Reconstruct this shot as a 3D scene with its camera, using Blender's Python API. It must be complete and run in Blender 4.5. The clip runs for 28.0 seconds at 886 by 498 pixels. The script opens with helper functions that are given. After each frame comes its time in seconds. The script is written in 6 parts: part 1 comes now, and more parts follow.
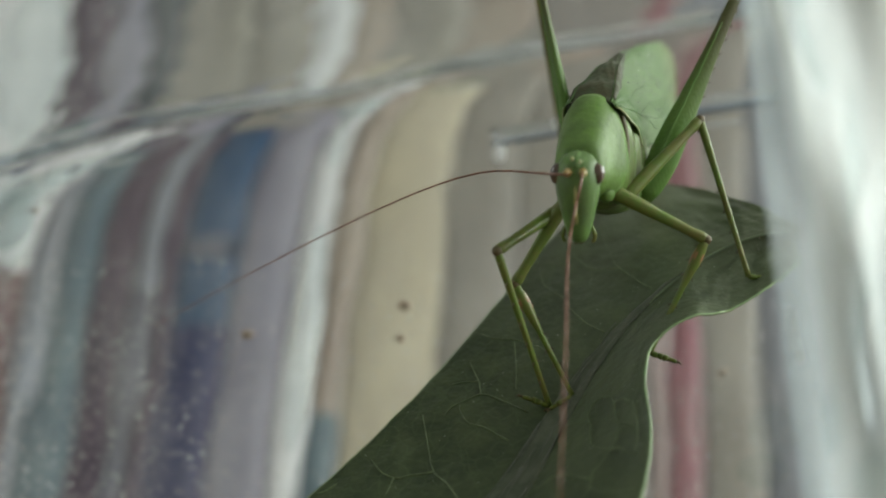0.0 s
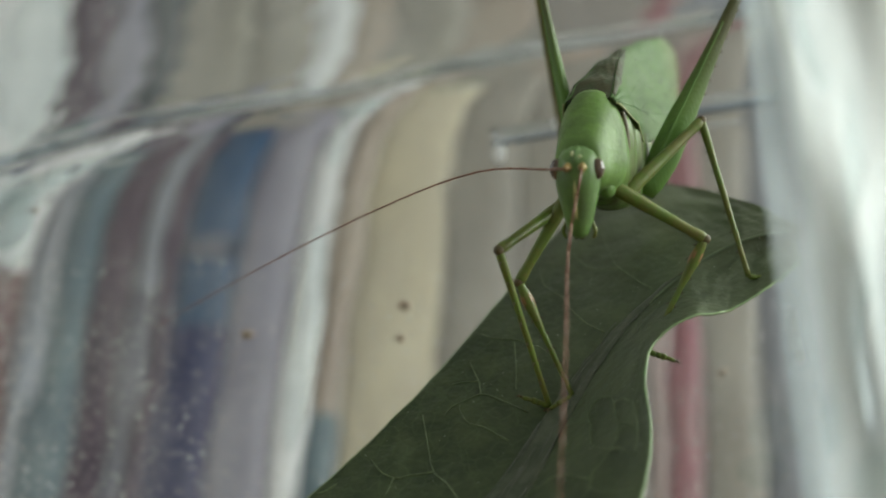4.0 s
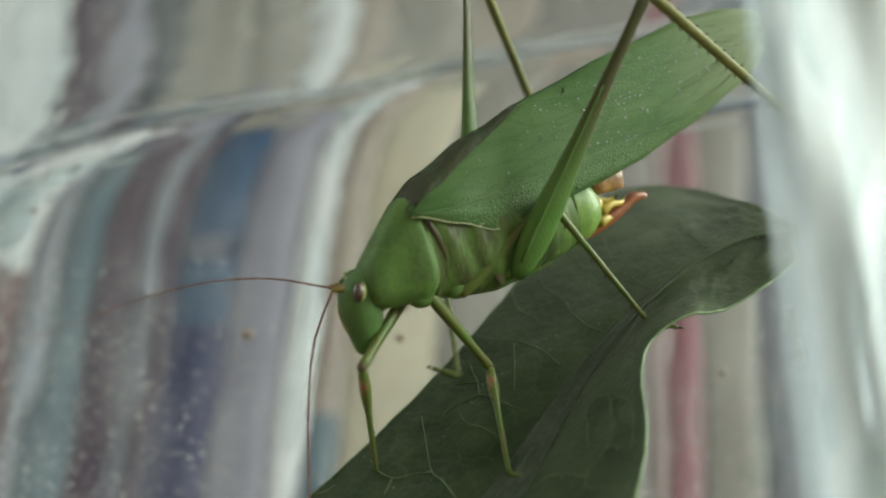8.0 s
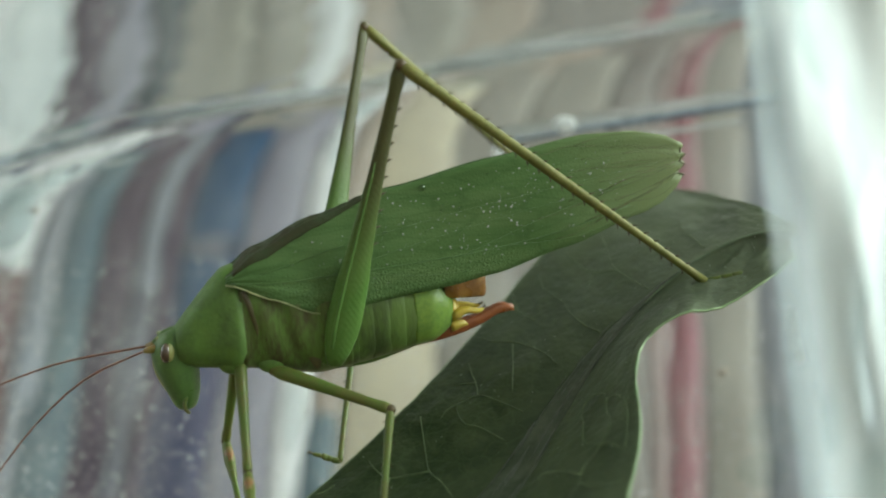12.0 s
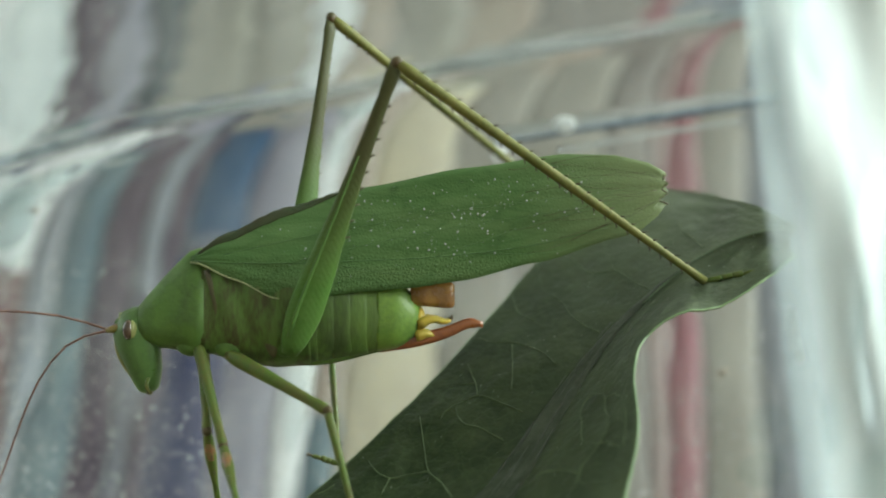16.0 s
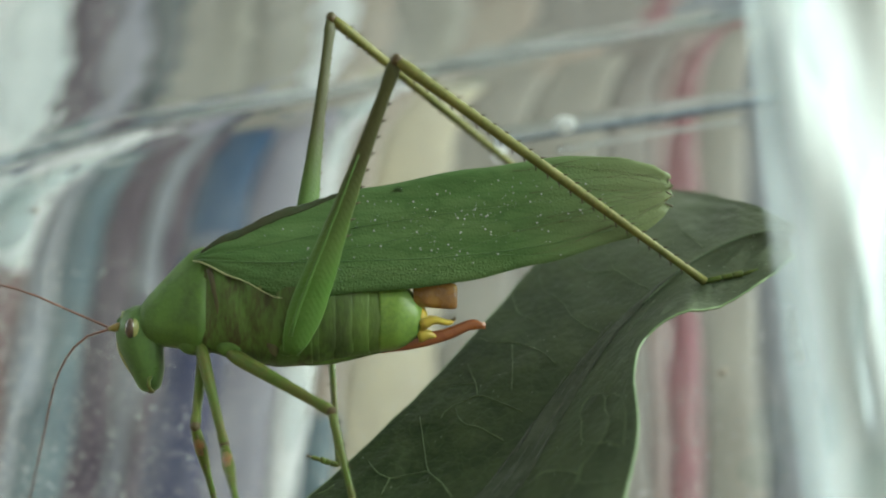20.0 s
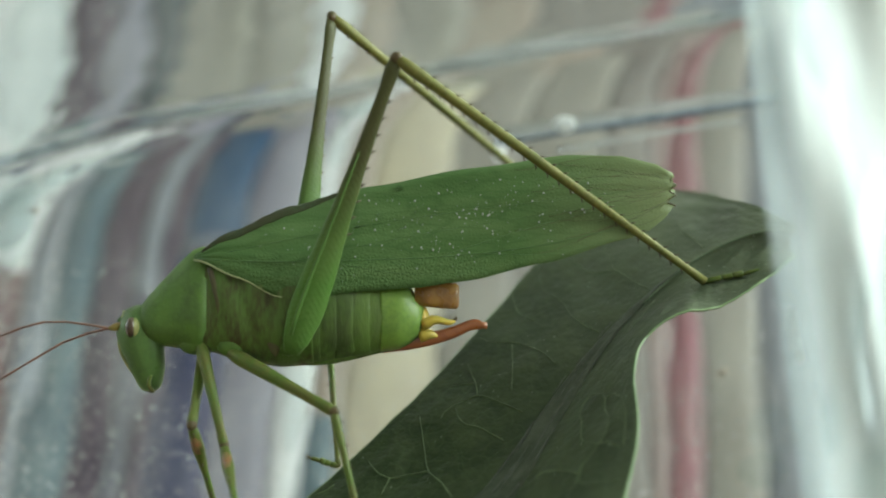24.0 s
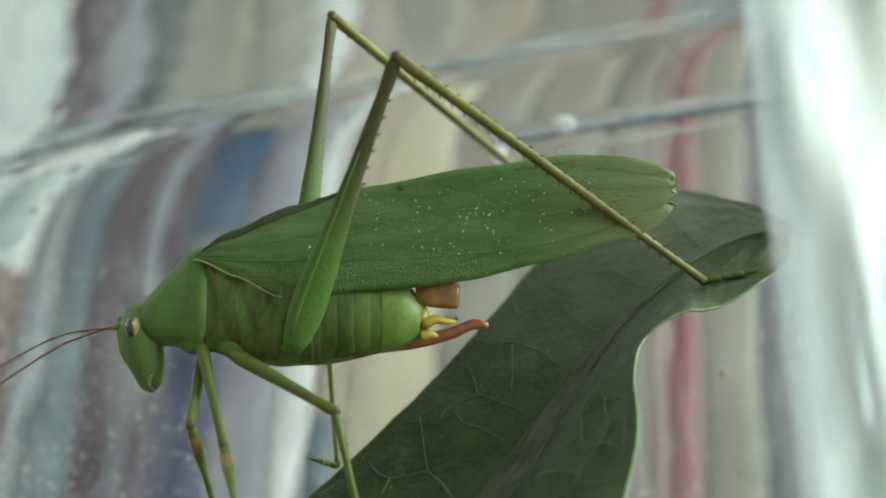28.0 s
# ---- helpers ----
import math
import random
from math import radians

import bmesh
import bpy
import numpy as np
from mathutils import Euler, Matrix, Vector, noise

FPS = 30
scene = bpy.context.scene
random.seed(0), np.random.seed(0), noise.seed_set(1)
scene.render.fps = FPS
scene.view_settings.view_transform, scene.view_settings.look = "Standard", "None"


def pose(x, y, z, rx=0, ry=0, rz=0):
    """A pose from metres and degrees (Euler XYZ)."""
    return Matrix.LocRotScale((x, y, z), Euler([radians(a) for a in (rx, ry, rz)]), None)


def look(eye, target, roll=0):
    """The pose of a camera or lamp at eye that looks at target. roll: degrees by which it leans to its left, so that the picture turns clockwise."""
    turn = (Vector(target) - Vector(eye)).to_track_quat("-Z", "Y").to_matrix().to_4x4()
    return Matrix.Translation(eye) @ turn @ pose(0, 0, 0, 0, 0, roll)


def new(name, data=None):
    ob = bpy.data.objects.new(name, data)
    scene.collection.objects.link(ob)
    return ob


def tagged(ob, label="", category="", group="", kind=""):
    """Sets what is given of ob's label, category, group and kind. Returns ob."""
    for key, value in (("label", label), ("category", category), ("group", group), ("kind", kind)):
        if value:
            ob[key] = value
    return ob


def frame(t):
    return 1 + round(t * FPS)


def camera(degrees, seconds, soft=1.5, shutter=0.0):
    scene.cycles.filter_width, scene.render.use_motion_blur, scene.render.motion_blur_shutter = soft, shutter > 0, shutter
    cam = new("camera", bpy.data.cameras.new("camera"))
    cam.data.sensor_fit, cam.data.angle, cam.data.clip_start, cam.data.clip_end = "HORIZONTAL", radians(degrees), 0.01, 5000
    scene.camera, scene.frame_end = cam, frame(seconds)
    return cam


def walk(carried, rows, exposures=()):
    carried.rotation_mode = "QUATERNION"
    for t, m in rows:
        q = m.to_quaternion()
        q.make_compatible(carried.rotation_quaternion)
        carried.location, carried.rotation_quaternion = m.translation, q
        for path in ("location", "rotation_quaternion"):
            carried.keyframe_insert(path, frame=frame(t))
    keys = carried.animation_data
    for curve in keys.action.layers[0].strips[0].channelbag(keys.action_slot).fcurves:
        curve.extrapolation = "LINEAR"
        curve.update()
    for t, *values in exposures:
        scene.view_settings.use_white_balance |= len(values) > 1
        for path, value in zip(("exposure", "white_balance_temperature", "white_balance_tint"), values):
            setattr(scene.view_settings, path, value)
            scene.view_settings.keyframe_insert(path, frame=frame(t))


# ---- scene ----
# All small lengths below are in millimetres (MM turns them into metres).
MM = 0.001
EYE_HEIGHT = 0.055
cam = camera(40.0, 28.0, soft=2.0, shutter=0.8)
CAM_POSE = look((0, -0.097, EYE_HEIGHT), (0, 0, EYE_HEIGHT))
walk(cam, [(0.0, CAM_POSE), (28.0, CAM_POSE)], exposures=[(0.0, -0.31, 6850, 6), (5.6, -0.31, 6850, 6), (8.0, -0.12, 6780, 2), (11.0, 0.02, 6620, -1), (17.0, 0.12, 6600, -3), (28.0, 0.12, 6600, -3)])
# shallow focus of a close-up lens, set on the insect
cam.data.dof.use_dof = True
cam.data.dof.focus_distance = 0.097
cam.data.dof.aperture_fstop = 17.0

# ---------------------------------------------------------------- world and light
world = bpy.data.worlds.new("world")
scene.world = world
world.use_nodes = True
sky = world.node_tree.nodes.new("ShaderNodeTexSky")
sky.sky_type, sky.sun_disc = "NISHITA", False
sky.sun_elevation, sky.sun_rotation = radians(40), radians(35)
world.node_tree.links.new(sky.outputs[0], world.node_tree.nodes["Background"].inputs[0])
world.node_tree.nodes["Background"].inputs[1].default_value = 0.1


def window_light(name, eye, target, wide, high, watts, colour):
    lamp = bpy.data.lights.new(name, "AREA")
    lamp.shape, lamp.size, lamp.size_y = "RECTANGLE", wide, high
    lamp.energy, lamp.color = watts, colour
    ob = new(name, lamp)
    ob.matrix_world = look(eye, target)
    return ob


window_light("daylight_right_window", (1.42, 0.25, 0.75), (0.0, 0.25, 0.75), 1.95, 1.15, 75, (0.95, 1.0, 0.99))
# unseen fill source, added so the side towards the camera is not dark
window_light("fill_left_window", (-1.42, 0.05, 0.75), (0.0, 0.05, 0.75), 1.15, 1.15, 8.5, (0.97, 0.99, 1.0))


# ---------------------------------------------------------------- materials
def mat(name, colour, second=None, rough=0.5, scale=400.0, fine=2500.0, bump=0.0, metal=0.0, coat=0.0, sss=0.0,
        translucent=0.0, stretch=(1, 1, 1), spec=0.5, contrast=(0.35, 0.65)):
    """A surface whose colour drifts between two tones at a coarse and a fine scale, with fine relief."""
    m = bpy.data.materials.new(name)
    m.use_nodes = True
    nt = m.node_tree
    n, l = nt.nodes, nt.links
    b = n["Principled BSDF"]
    second = second or tuple(c * 0.75 for c in colour)
    tc, mp = n.new("ShaderNodeTexCoord"), n.new("ShaderNodeMapping")
    mp.inputs["Scale"].default_value = stretch
    l.new(tc.outputs["Object"], mp.inputs["Vector"])
    n1, n2 = n.new("ShaderNodeTexNoise"), n.new("ShaderNodeTexNoise")
    n1.inputs["Scale"].default_value, n2.inputs["Scale"].default_value = scale, fine
    n1.inputs["Detail"].default_value = 5
    for t in (n1, n2):
        l.new(mp.outputs["Vector"], t.inputs["Vector"])
    add = n.new("ShaderNodeMath")
    add.operation = "MULTIPLY_ADD"
    add.inputs[1].default_value = 0.35
    l.new(n2.outputs["Fac"], add.inputs[0])
    l.new(n1.outputs["Fac"], add.inputs[2])
    sub = n.new("ShaderNodeMapRange")
    sub.inputs["From Min"].default_value, sub.inputs["From Max"].default_value = contrast[0] + 0.17, contrast[1] + 0.17
    l.new(add.outputs[0], sub.inputs["Value"])
    mix = n.new("ShaderNodeMix")
    mix.data_type = "RGBA"
    mix.inputs["A"].default_value, mix.inputs["B"].default_value = (*colour, 1), (*second, 1)
    l.new(sub.outputs["Result"], mix.inputs["Factor"])
    l.new(mix.outputs["Result"], b.inputs["Base Color"])
    b.inputs["Roughness"].default_value, b.inputs["Metallic"].default_value = rough, metal
    rr = n.new("ShaderNodeMapRange")
    rr.inputs["From Min"].default_value, rr.inputs["From Max"].default_value = 0.4, 0.95
    rr.inputs["To Min"].default_value, rr.inputs["To Max"].default_value = max(0.03, rough - 0.12), min(1.0, rough + 0.12)
    l.new(add.outputs[0], rr.inputs["Value"])
    l.new(rr.outputs["Result"], b.inputs["Roughness"])
    b.inputs["Coat Weight"].default_value = coat
    b.inputs["Specular IOR Level"].default_value = spec
    if sss:
        b.inputs["Subsurface Weight"].default_value = sss
        b.inputs["Subsurface Radius"].default_value = (0.6, 1.0, 0.3)
        b.inputs["Subsurface Scale"].default_value = 0.0006
    if bump:
        bp = n.new("ShaderNodeBump")
        bp.inputs["Strength"].default_value, bp.inputs["Distance"].default_value = bump, 0.0002
        l.new(add.outputs[0], bp.inputs["Height"])
        l.new(bp.outputs["Normal"], b.inputs["Normal"])
    if translucent:
        tr, ms = n.new("ShaderNodeBsdfTranslucent"), n.new("ShaderNodeMixShader")
        l.new(mix.outputs["Result"], tr.inputs["Color"])
        ms.inputs[0].default_value = translucent
        l.new(b.outputs[0], ms.inputs[1])
        l.new(tr.outputs[0], ms.inputs[2])
        l.new(ms.outputs[0], n["Material Output"].inputs["Surface"])
    return m


def clear_plastic(name, tint, haze, streak, haze_scale, gloss_rough=0.12, bump=0.25, lip=None, passing=0.6, ior=1.45, soft_edge=False, bends=0.0, prism=None):
    """Scuffed clear plastic: see-through, glossy, with a milky haze that comes in streaks."""
    m = bpy.data.materials.new(name)
    m.use_nodes = True
    nt = m.node_tree
    n, l = nt.nodes, nt.links
    n.remove(n["Principled BSDF"])
    tc, mp, nz = n.new("ShaderNodeTexCoord"), n.new("ShaderNodeMapping"), n.new("ShaderNodeTexNoise")
    mp.inputs["Scale"].default_value = streak
    nz.inputs["Scale"].default_value, nz.inputs["Detail"].default_value = haze_scale, 4
    l.new(tc.outputs["Object"], mp.inputs["Vector"])
    l.new(mp.outputs["Vector"], nz.inputs["Vector"])
    rng = n.new("ShaderNodeMapRange")
    rng.inputs["From Min"].default_value, rng.inputs["From Max"].default_value = 0.35, 0.7
    rng.inputs["To Min"].default_value, rng.inputs["To Max"].default_value = haze
    l.new(nz.outputs["Fac"], rng.inputs["Value"])
    haze_out = rng.outputs["Result"]
    if lip:
        # the milkiness thickens away from the slanting lip
        dot, ramp, mul = n.new("ShaderNodeVectorMath"), n.new("ShaderNodeMapRange"), n.new("ShaderNodeMath")
        dot.operation, mul.operation, ramp.interpolation_type = "DOT_PRODUCT", "MULTIPLY", "SMOOTHSTEP"
        dot.inputs[1].default_value = (1, 0, 0.15)
        l.new(tc.outputs["Object"], dot.inputs[0])
        l.new(dot.outputs["Value"], ramp.inputs["Value"])
        ramp.inputs["From Min"].default_value, ramp.inputs["From Max"].default_value = lip
        ramp.inputs["To Min"].default_value = 0.22
        l.new(ramp.outputs["Result"], mul.inputs[0])
        l.new(haze_out, mul.inputs[1])
        # and is thinned towards the bottom, painting its dimmer light into the haze
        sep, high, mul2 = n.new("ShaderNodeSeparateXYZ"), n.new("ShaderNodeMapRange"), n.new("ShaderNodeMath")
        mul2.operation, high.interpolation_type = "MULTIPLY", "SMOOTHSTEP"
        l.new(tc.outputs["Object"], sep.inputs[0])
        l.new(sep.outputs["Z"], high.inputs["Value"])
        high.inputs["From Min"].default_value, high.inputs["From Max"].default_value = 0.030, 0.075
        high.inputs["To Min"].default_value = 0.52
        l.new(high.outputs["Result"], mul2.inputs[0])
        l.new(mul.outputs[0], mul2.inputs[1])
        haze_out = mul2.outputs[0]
    if soft_edge:
        # the haze fades out towards the rim of the patch
        ctr, fade, mul = n.new("ShaderNodeVectorMath"), n.new("ShaderNodeMapRange"), n.new("ShaderNodeMath")
        ctr.operation, mul.operation, fade.interpolation_type = "DISTANCE", "MULTIPLY", "SMOOTHSTEP"
        ctr.inputs[1].default_value = (0.5, 0.5, 0.5)
        l.new(tc.outputs["Generated"], ctr.inputs[0])
        l.new(ctr.outputs["Value"], fade.inputs["Value"])
        fade.inputs["From Min"].default_value, fade.inputs["From Max"].default_value = 0.18, 0.52
        fade.inputs["To Min"].default_value, fade.inputs["To Max"].default_value = 1.0, 0.0
        l.new(fade.outputs["Result"], mul.inputs[0])
        l.new(haze_out, mul.inputs[1])
        haze_out = mul.outputs[0]
    clear, gloss = n.new("ShaderNodeBsdfRefraction" if bends else "ShaderNodeBsdfTransparent"), n.new("ShaderNodeBsdfGlossy")
    if bends:
        clear.inputs["IOR"].default_value, clear.inputs["Roughness"].default_value = bends, 0.0
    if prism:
        # only the shading normal tilts, more and more towards the slanting bend, to shift the view
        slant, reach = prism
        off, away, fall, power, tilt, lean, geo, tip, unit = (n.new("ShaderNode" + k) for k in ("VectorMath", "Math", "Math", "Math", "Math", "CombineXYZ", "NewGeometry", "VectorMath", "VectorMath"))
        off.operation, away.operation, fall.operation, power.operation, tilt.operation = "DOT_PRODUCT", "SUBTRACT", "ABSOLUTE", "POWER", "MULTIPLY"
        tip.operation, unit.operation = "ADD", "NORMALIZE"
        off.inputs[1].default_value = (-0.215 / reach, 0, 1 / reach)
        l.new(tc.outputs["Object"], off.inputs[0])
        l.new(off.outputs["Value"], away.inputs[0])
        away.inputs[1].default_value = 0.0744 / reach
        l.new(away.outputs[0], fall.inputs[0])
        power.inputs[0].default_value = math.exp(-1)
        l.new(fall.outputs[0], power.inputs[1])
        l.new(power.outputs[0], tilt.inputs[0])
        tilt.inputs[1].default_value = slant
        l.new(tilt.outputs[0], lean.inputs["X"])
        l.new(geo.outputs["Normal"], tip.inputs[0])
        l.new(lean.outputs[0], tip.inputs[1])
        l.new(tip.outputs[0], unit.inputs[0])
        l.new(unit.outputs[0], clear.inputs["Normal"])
    milk, glow, milky = n.new("ShaderNodeBsdfDiffuse"), n.new("ShaderNodeBsdfTranslucent"), n.new("ShaderNodeMixShader")
    clear.inputs["Color"].default_value = (*tint, 1)
    gloss.inputs["Roughness"].default_value = gloss_rough
    for s in (milk, glow):
        s.inputs["Color"].default_value = (0.95, 0.97, 0.96, 1)
    milky.inputs[0].default_value = passing
    l.new(milk.outputs[0], milky.inputs[1])
    l.new(glow.outputs[0], milky.inputs[2])
    body, shell = n.new("ShaderNodeMixShader"), n.new("ShaderNodeMixShader")
    l.new(haze_out, body.inputs[0])
    l.new(clear.outputs[0], body.inputs[1])
    l.new(milky.outputs[0], body.inputs[2])
    fr = n.new("ShaderNodeFresnel")
    fr.inputs["IOR"].default_value = ior
    bp = n.new("ShaderNodeBump")
    bp.inputs["Strength"].default_value, bp.inputs["Distance"].default_value = bump, 0.0006
    l.new(nz.outputs["Fac"], bp.inputs["Height"])
    l.new(bp.outputs["Normal"], gloss.inputs["Normal"])
    l.new(fr.outputs[0], shell.inputs[0])
    l.new(body.outputs[0], shell.inputs[1])
    l.new(gloss.outputs[0], shell.inputs[2])
    l.new(shell.outputs[0], n["Material Output"].inputs["Surface"])
    return m


def leaf_mat(name):
    """Waxy leaf: dark upper face, pale net of small veins, dust and specks."""
    m = mat(name, (0.022, 0.039, 0.015), (0.060, 0.084, 0.035), rough=0.40, scale=230, fine=1700, bump=1.5, spec=0.36, contrast=(0.36, 0.66))
    nt = m.node_tree
    n, l = nt.nodes, nt.links
    b = n["Principled BSDF"]
    old = b.inputs["Base Color"].links[0].from_socket
    tc, vo = n.new("ShaderNodeTexCoord"), n.new("ShaderNodeTexVoronoi")
    vo.feature = "DISTANCE_TO_EDGE"
    vo.inputs["Scale"].default_value = 620
    warp, wadd = n.new("ShaderNodeTexNoise"), n.new("ShaderNodeMix")
    warp.inputs["Scale"].default_value = 300
    wadd.data_type = "RGBA"
    wadd.blend_type = "LINEAR_LIGHT"
    wadd.inputs["Factor"].default_value = 0.0012
    l.new(tc.outputs["Object"], warp.inputs["Vector"])
    l.new(tc.outputs["Object"], wadd.inputs["A"])
    l.new(warp.outputs["Color"], wadd.inputs["B"])
    l.new(wadd.outputs["Result"], vo.inputs["Vector"])
    ed = n.new("ShaderNodeMapRange")
    ed.inputs["From Min"].default_value, ed.inputs["From Max"].default_value = 0.0, 0.06
    ed.inputs["To Min"].default_value, ed.inputs["To Max"].default_value = 0.42, 0.0
    l.new(vo.outputs["Distance"], ed.inputs["Value"])
    mx = n.new("ShaderNodeMix")
    mx.data_type = "RGBA"
    mx.inputs["B"].default_value = (0.075, 0.115, 0.050, 1)
    l.new(ed.outputs["Result"], mx.inputs["Factor"])
    l.new(old, mx.inputs["A"])
    l.new(mx.outputs["Result"], b.inputs["Base Color"])
    # dust, and the outer third's lighter sheen painted in as pale colour, in uneven patches
    sep, out, patch, both, tip_sheen = (n.new("ShaderNode" + k) for k in ("SeparateXYZ", "MapRange", "TexNoise", "Math", "Mix"))
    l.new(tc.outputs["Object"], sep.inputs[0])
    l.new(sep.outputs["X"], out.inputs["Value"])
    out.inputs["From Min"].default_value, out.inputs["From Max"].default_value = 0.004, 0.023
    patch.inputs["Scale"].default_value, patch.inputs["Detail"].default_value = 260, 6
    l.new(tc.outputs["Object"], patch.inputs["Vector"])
    both.operation, tip_sheen.data_type = "MULTIPLY", "RGBA"
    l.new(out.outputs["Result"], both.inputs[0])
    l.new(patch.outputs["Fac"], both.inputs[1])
    tip_sheen.inputs["B"].default_value = (0.185, 0.225, 0.145, 1)
    l.new(both.outputs[0], tip_sheen.inputs["Factor"])
    l.new(mx.outputs["Result"], tip_sheen.inputs["A"])
    l.new(tip_sheen.outputs["Result"], b.inputs["Base Color"])
    # light from behind shines through the thin blade
    tr, ms = n.new("ShaderNodeBsdfTranslucent"), n.new("ShaderNodeMixShader")
    tr.inputs["Color"].default_value = (0.085, 0.135, 0.055, 1)
    ms.inputs[0].default_value = 0.22
    l.new(b.outputs[0], ms.inputs[1])
    l.new(tr.outputs[0], ms.inputs[2])
    l.new(ms.outputs[0], n["Material Output"].inputs["Surface"])
    return m


def wing_mat(name, a, b2):
    m = mat(name, a, b2, rough=0.38, scale=330, fine=1600, bump=0.0, stretch=(0.2, 1, 1.6), translucent=0.12, spec=0.13)
    nt = m.node_tree
    n, l = nt.nodes, nt.links
    p = n["Principled BSDF"]
    tc, vo, bp = n.new("ShaderNodeTexCoord"), n.new("ShaderNodeTexVoronoi"), n.new("ShaderNodeBump")
    vo.feature = "DISTANCE_TO_EDGE"
    vo.inputs["Scale"].default_value = 3300
    l.new(tc.outputs["Object"], vo.inputs["Vector"])
    bp.inputs["Distance"].default_value = 0.00014
    # the field below the main vein is coarsely crinkled, the rest fine
    sz, rz = n.new("ShaderNodeSeparateXYZ"), n.new("ShaderNodeMapRange")
    l.new(tc.outputs["Object"], sz.inputs[0])
    l.new(sz.outputs["Z"], rz.inputs["Value"])
    rz.inputs["From Min"].default_value, rz.inputs["From Max"].default_value = 0.0010, 0.0026
    rz.inputs["To Min"].default_value, rz.inputs["To Max"].default_value = 0.85, 0.30
    l.new(rz.outputs["Result"], bp.inputs["Strength"])
    # a faint lengthwise net of veins
    mp2, vo2, r2, mx2 = n.new("ShaderNodeMapping"), n.new("ShaderNodeTexVoronoi"), n.new("ShaderNodeMapRange"), n.new("ShaderNodeMix")
    mp2.inputs["Scale"].default_value = (0.22, 0.6, 1)
    mp2.inputs["Rotation"].default_value = (0, radians(-9), 0)
    vo2.feature = "DISTANCE_TO_EDGE"
    vo2.inputs["Scale"].default_value = 900
    l.new(tc.outputs["Object"], mp2.inputs["Vector"])
    l.new(mp2.outputs["Vector"], vo2.inputs["Vector"])
    l.new(vo2.outputs["Distance"], r2.inputs["Value"])
    r2.inputs["From Max"].default_value = 0.08
    r2.inputs["To Min"].default_value, r2.inputs["To Max"].default_value = 0.4, 0.0
    mx2.data_type = "RGBA"
    mx2.inputs["B"].default_value = (0.050, 0.105, 0.030, 1)
    l.new(r2.outputs["Result"], mx2.inputs["Factor"])
    l.new(p.inputs["Base Color"].links[0].from_socket, mx2.inputs["A"])
    l.new(mx2.outputs["Result"], p.inputs["Base Color"])
    # the tip fades to a pale worn olive
    sep, rng, mx = n.new("ShaderNodeSeparateXYZ"), n.new("ShaderNodeMapRange"), n.new("ShaderNodeMix")
    l.new(tc.outputs["Object"], sep.inputs[0])
    l.new(sep.outputs["X"], rng.inputs["Value"])
    rng.inputs["From Min"].default_value, rng.inputs["From Max"].default_value = 0.0185, 0.030
    rng.inputs["To Max"].default_value = 0.95
    mx.data_type = "RGBA"
    mx.inputs["B"].default_value = (0.19, 0.235, 0.115, 1)
    old = p.inputs["Base Color"].links[0].from_socket
    l.new(rng.outputs["Result"], mx.inputs["Factor"])
    l.new(old, mx.inputs["A"])
    l.new(mx.outputs["Result"], p.inputs["Base Color"])
    l.new(vo.outputs["Distance"], bp.inputs["Height"])
    l.new(bp.outputs["Normal"], p.inputs["Normal"])
    return m


def water_mat(name, through_it=0.6):
    m = bpy.data.materials.new(name)
    m.use_nodes = True
    b = m.node_tree.nodes["Principled BSDF"]
    b.inputs["Base Color"].default_value = (0.90, 0.94, 0.93, 1)
    b.inputs["Roughness"].default_value = 0.04
    b.inputs["IOR"].default_value = 1.33
    b.inputs["Specular IOR Level"].default_value = 1.0
    b.inputs["Transmission Weight"].default_value = through_it
    return m


M_HEAD = mat("insect_green_head", (0.098, 0.186, 0.054), (0.070, 0.122, 0.042), rough=0.36, scale=420, fine=3000, bump=0.3, sss=0.2, spec=0.28, contrast=(0.38, 0.70))
M_PRON = mat("insect_green_shield", (0.100, 0.188, 0.043), (0.072, 0.122, 0.037), rough=0.48, scale=480, fine=2600, bump=0.6, sss=0.15, spec=0.22, contrast=(0.38, 0.72))
M_THOR = mat("insect_green_thorax", (0.092, 0.160, 0.038), (0.062, 0.060, 0.025), rough=0.45, scale=300, fine=2600, bump=0.5, sss=0.15, stretch=(1.8, 1, 0.5), spec=0.25, contrast=(0.42, 0.62))
def abdomen_mat(name):
    """Mottled green that turns yellow-green towards the end of the body."""
    m = mat(name, (0.090, 0.150, 0.038), (0.056, 0.086, 0.028), rough=0.42, scale=360, fine=2800, bump=0.4, sss=0.2, stretch=(1.5, 1, 0.4), spec=0.28, contrast=(0.40, 0.60))
    n, l = m.node_tree.nodes, m.node_tree.links
    b = n["Principled BSDF"]
    old = b.inputs["Base Color"].links[0].from_socket
    tc, sep, rng, mx = n.new("ShaderNodeTexCoord"), n.new("ShaderNodeSeparateXYZ"), n.new("ShaderNodeMapRange"), n.new("ShaderNodeMix")
    l.new(tc.outputs["Object"], sep.inputs[0])
    l.new(sep.outputs["X"], rng.inputs["Value"])
    rng.inputs["From Min"].default_value, rng.inputs["From Max"].default_value = 0.0045, 0.0090
    rng.inputs["To Max"].default_value = 0.55
    mx.data_type = "RGBA"
    mx.inputs["B"].default_value = (0.165, 0.265, 0.060, 1)
    l.new(rng.outputs["Result"], mx.inputs["Factor"])
    l.new(old, mx.inputs["A"])
    l.new(mx.outputs["Result"], b.inputs["Base Color"])
    return m


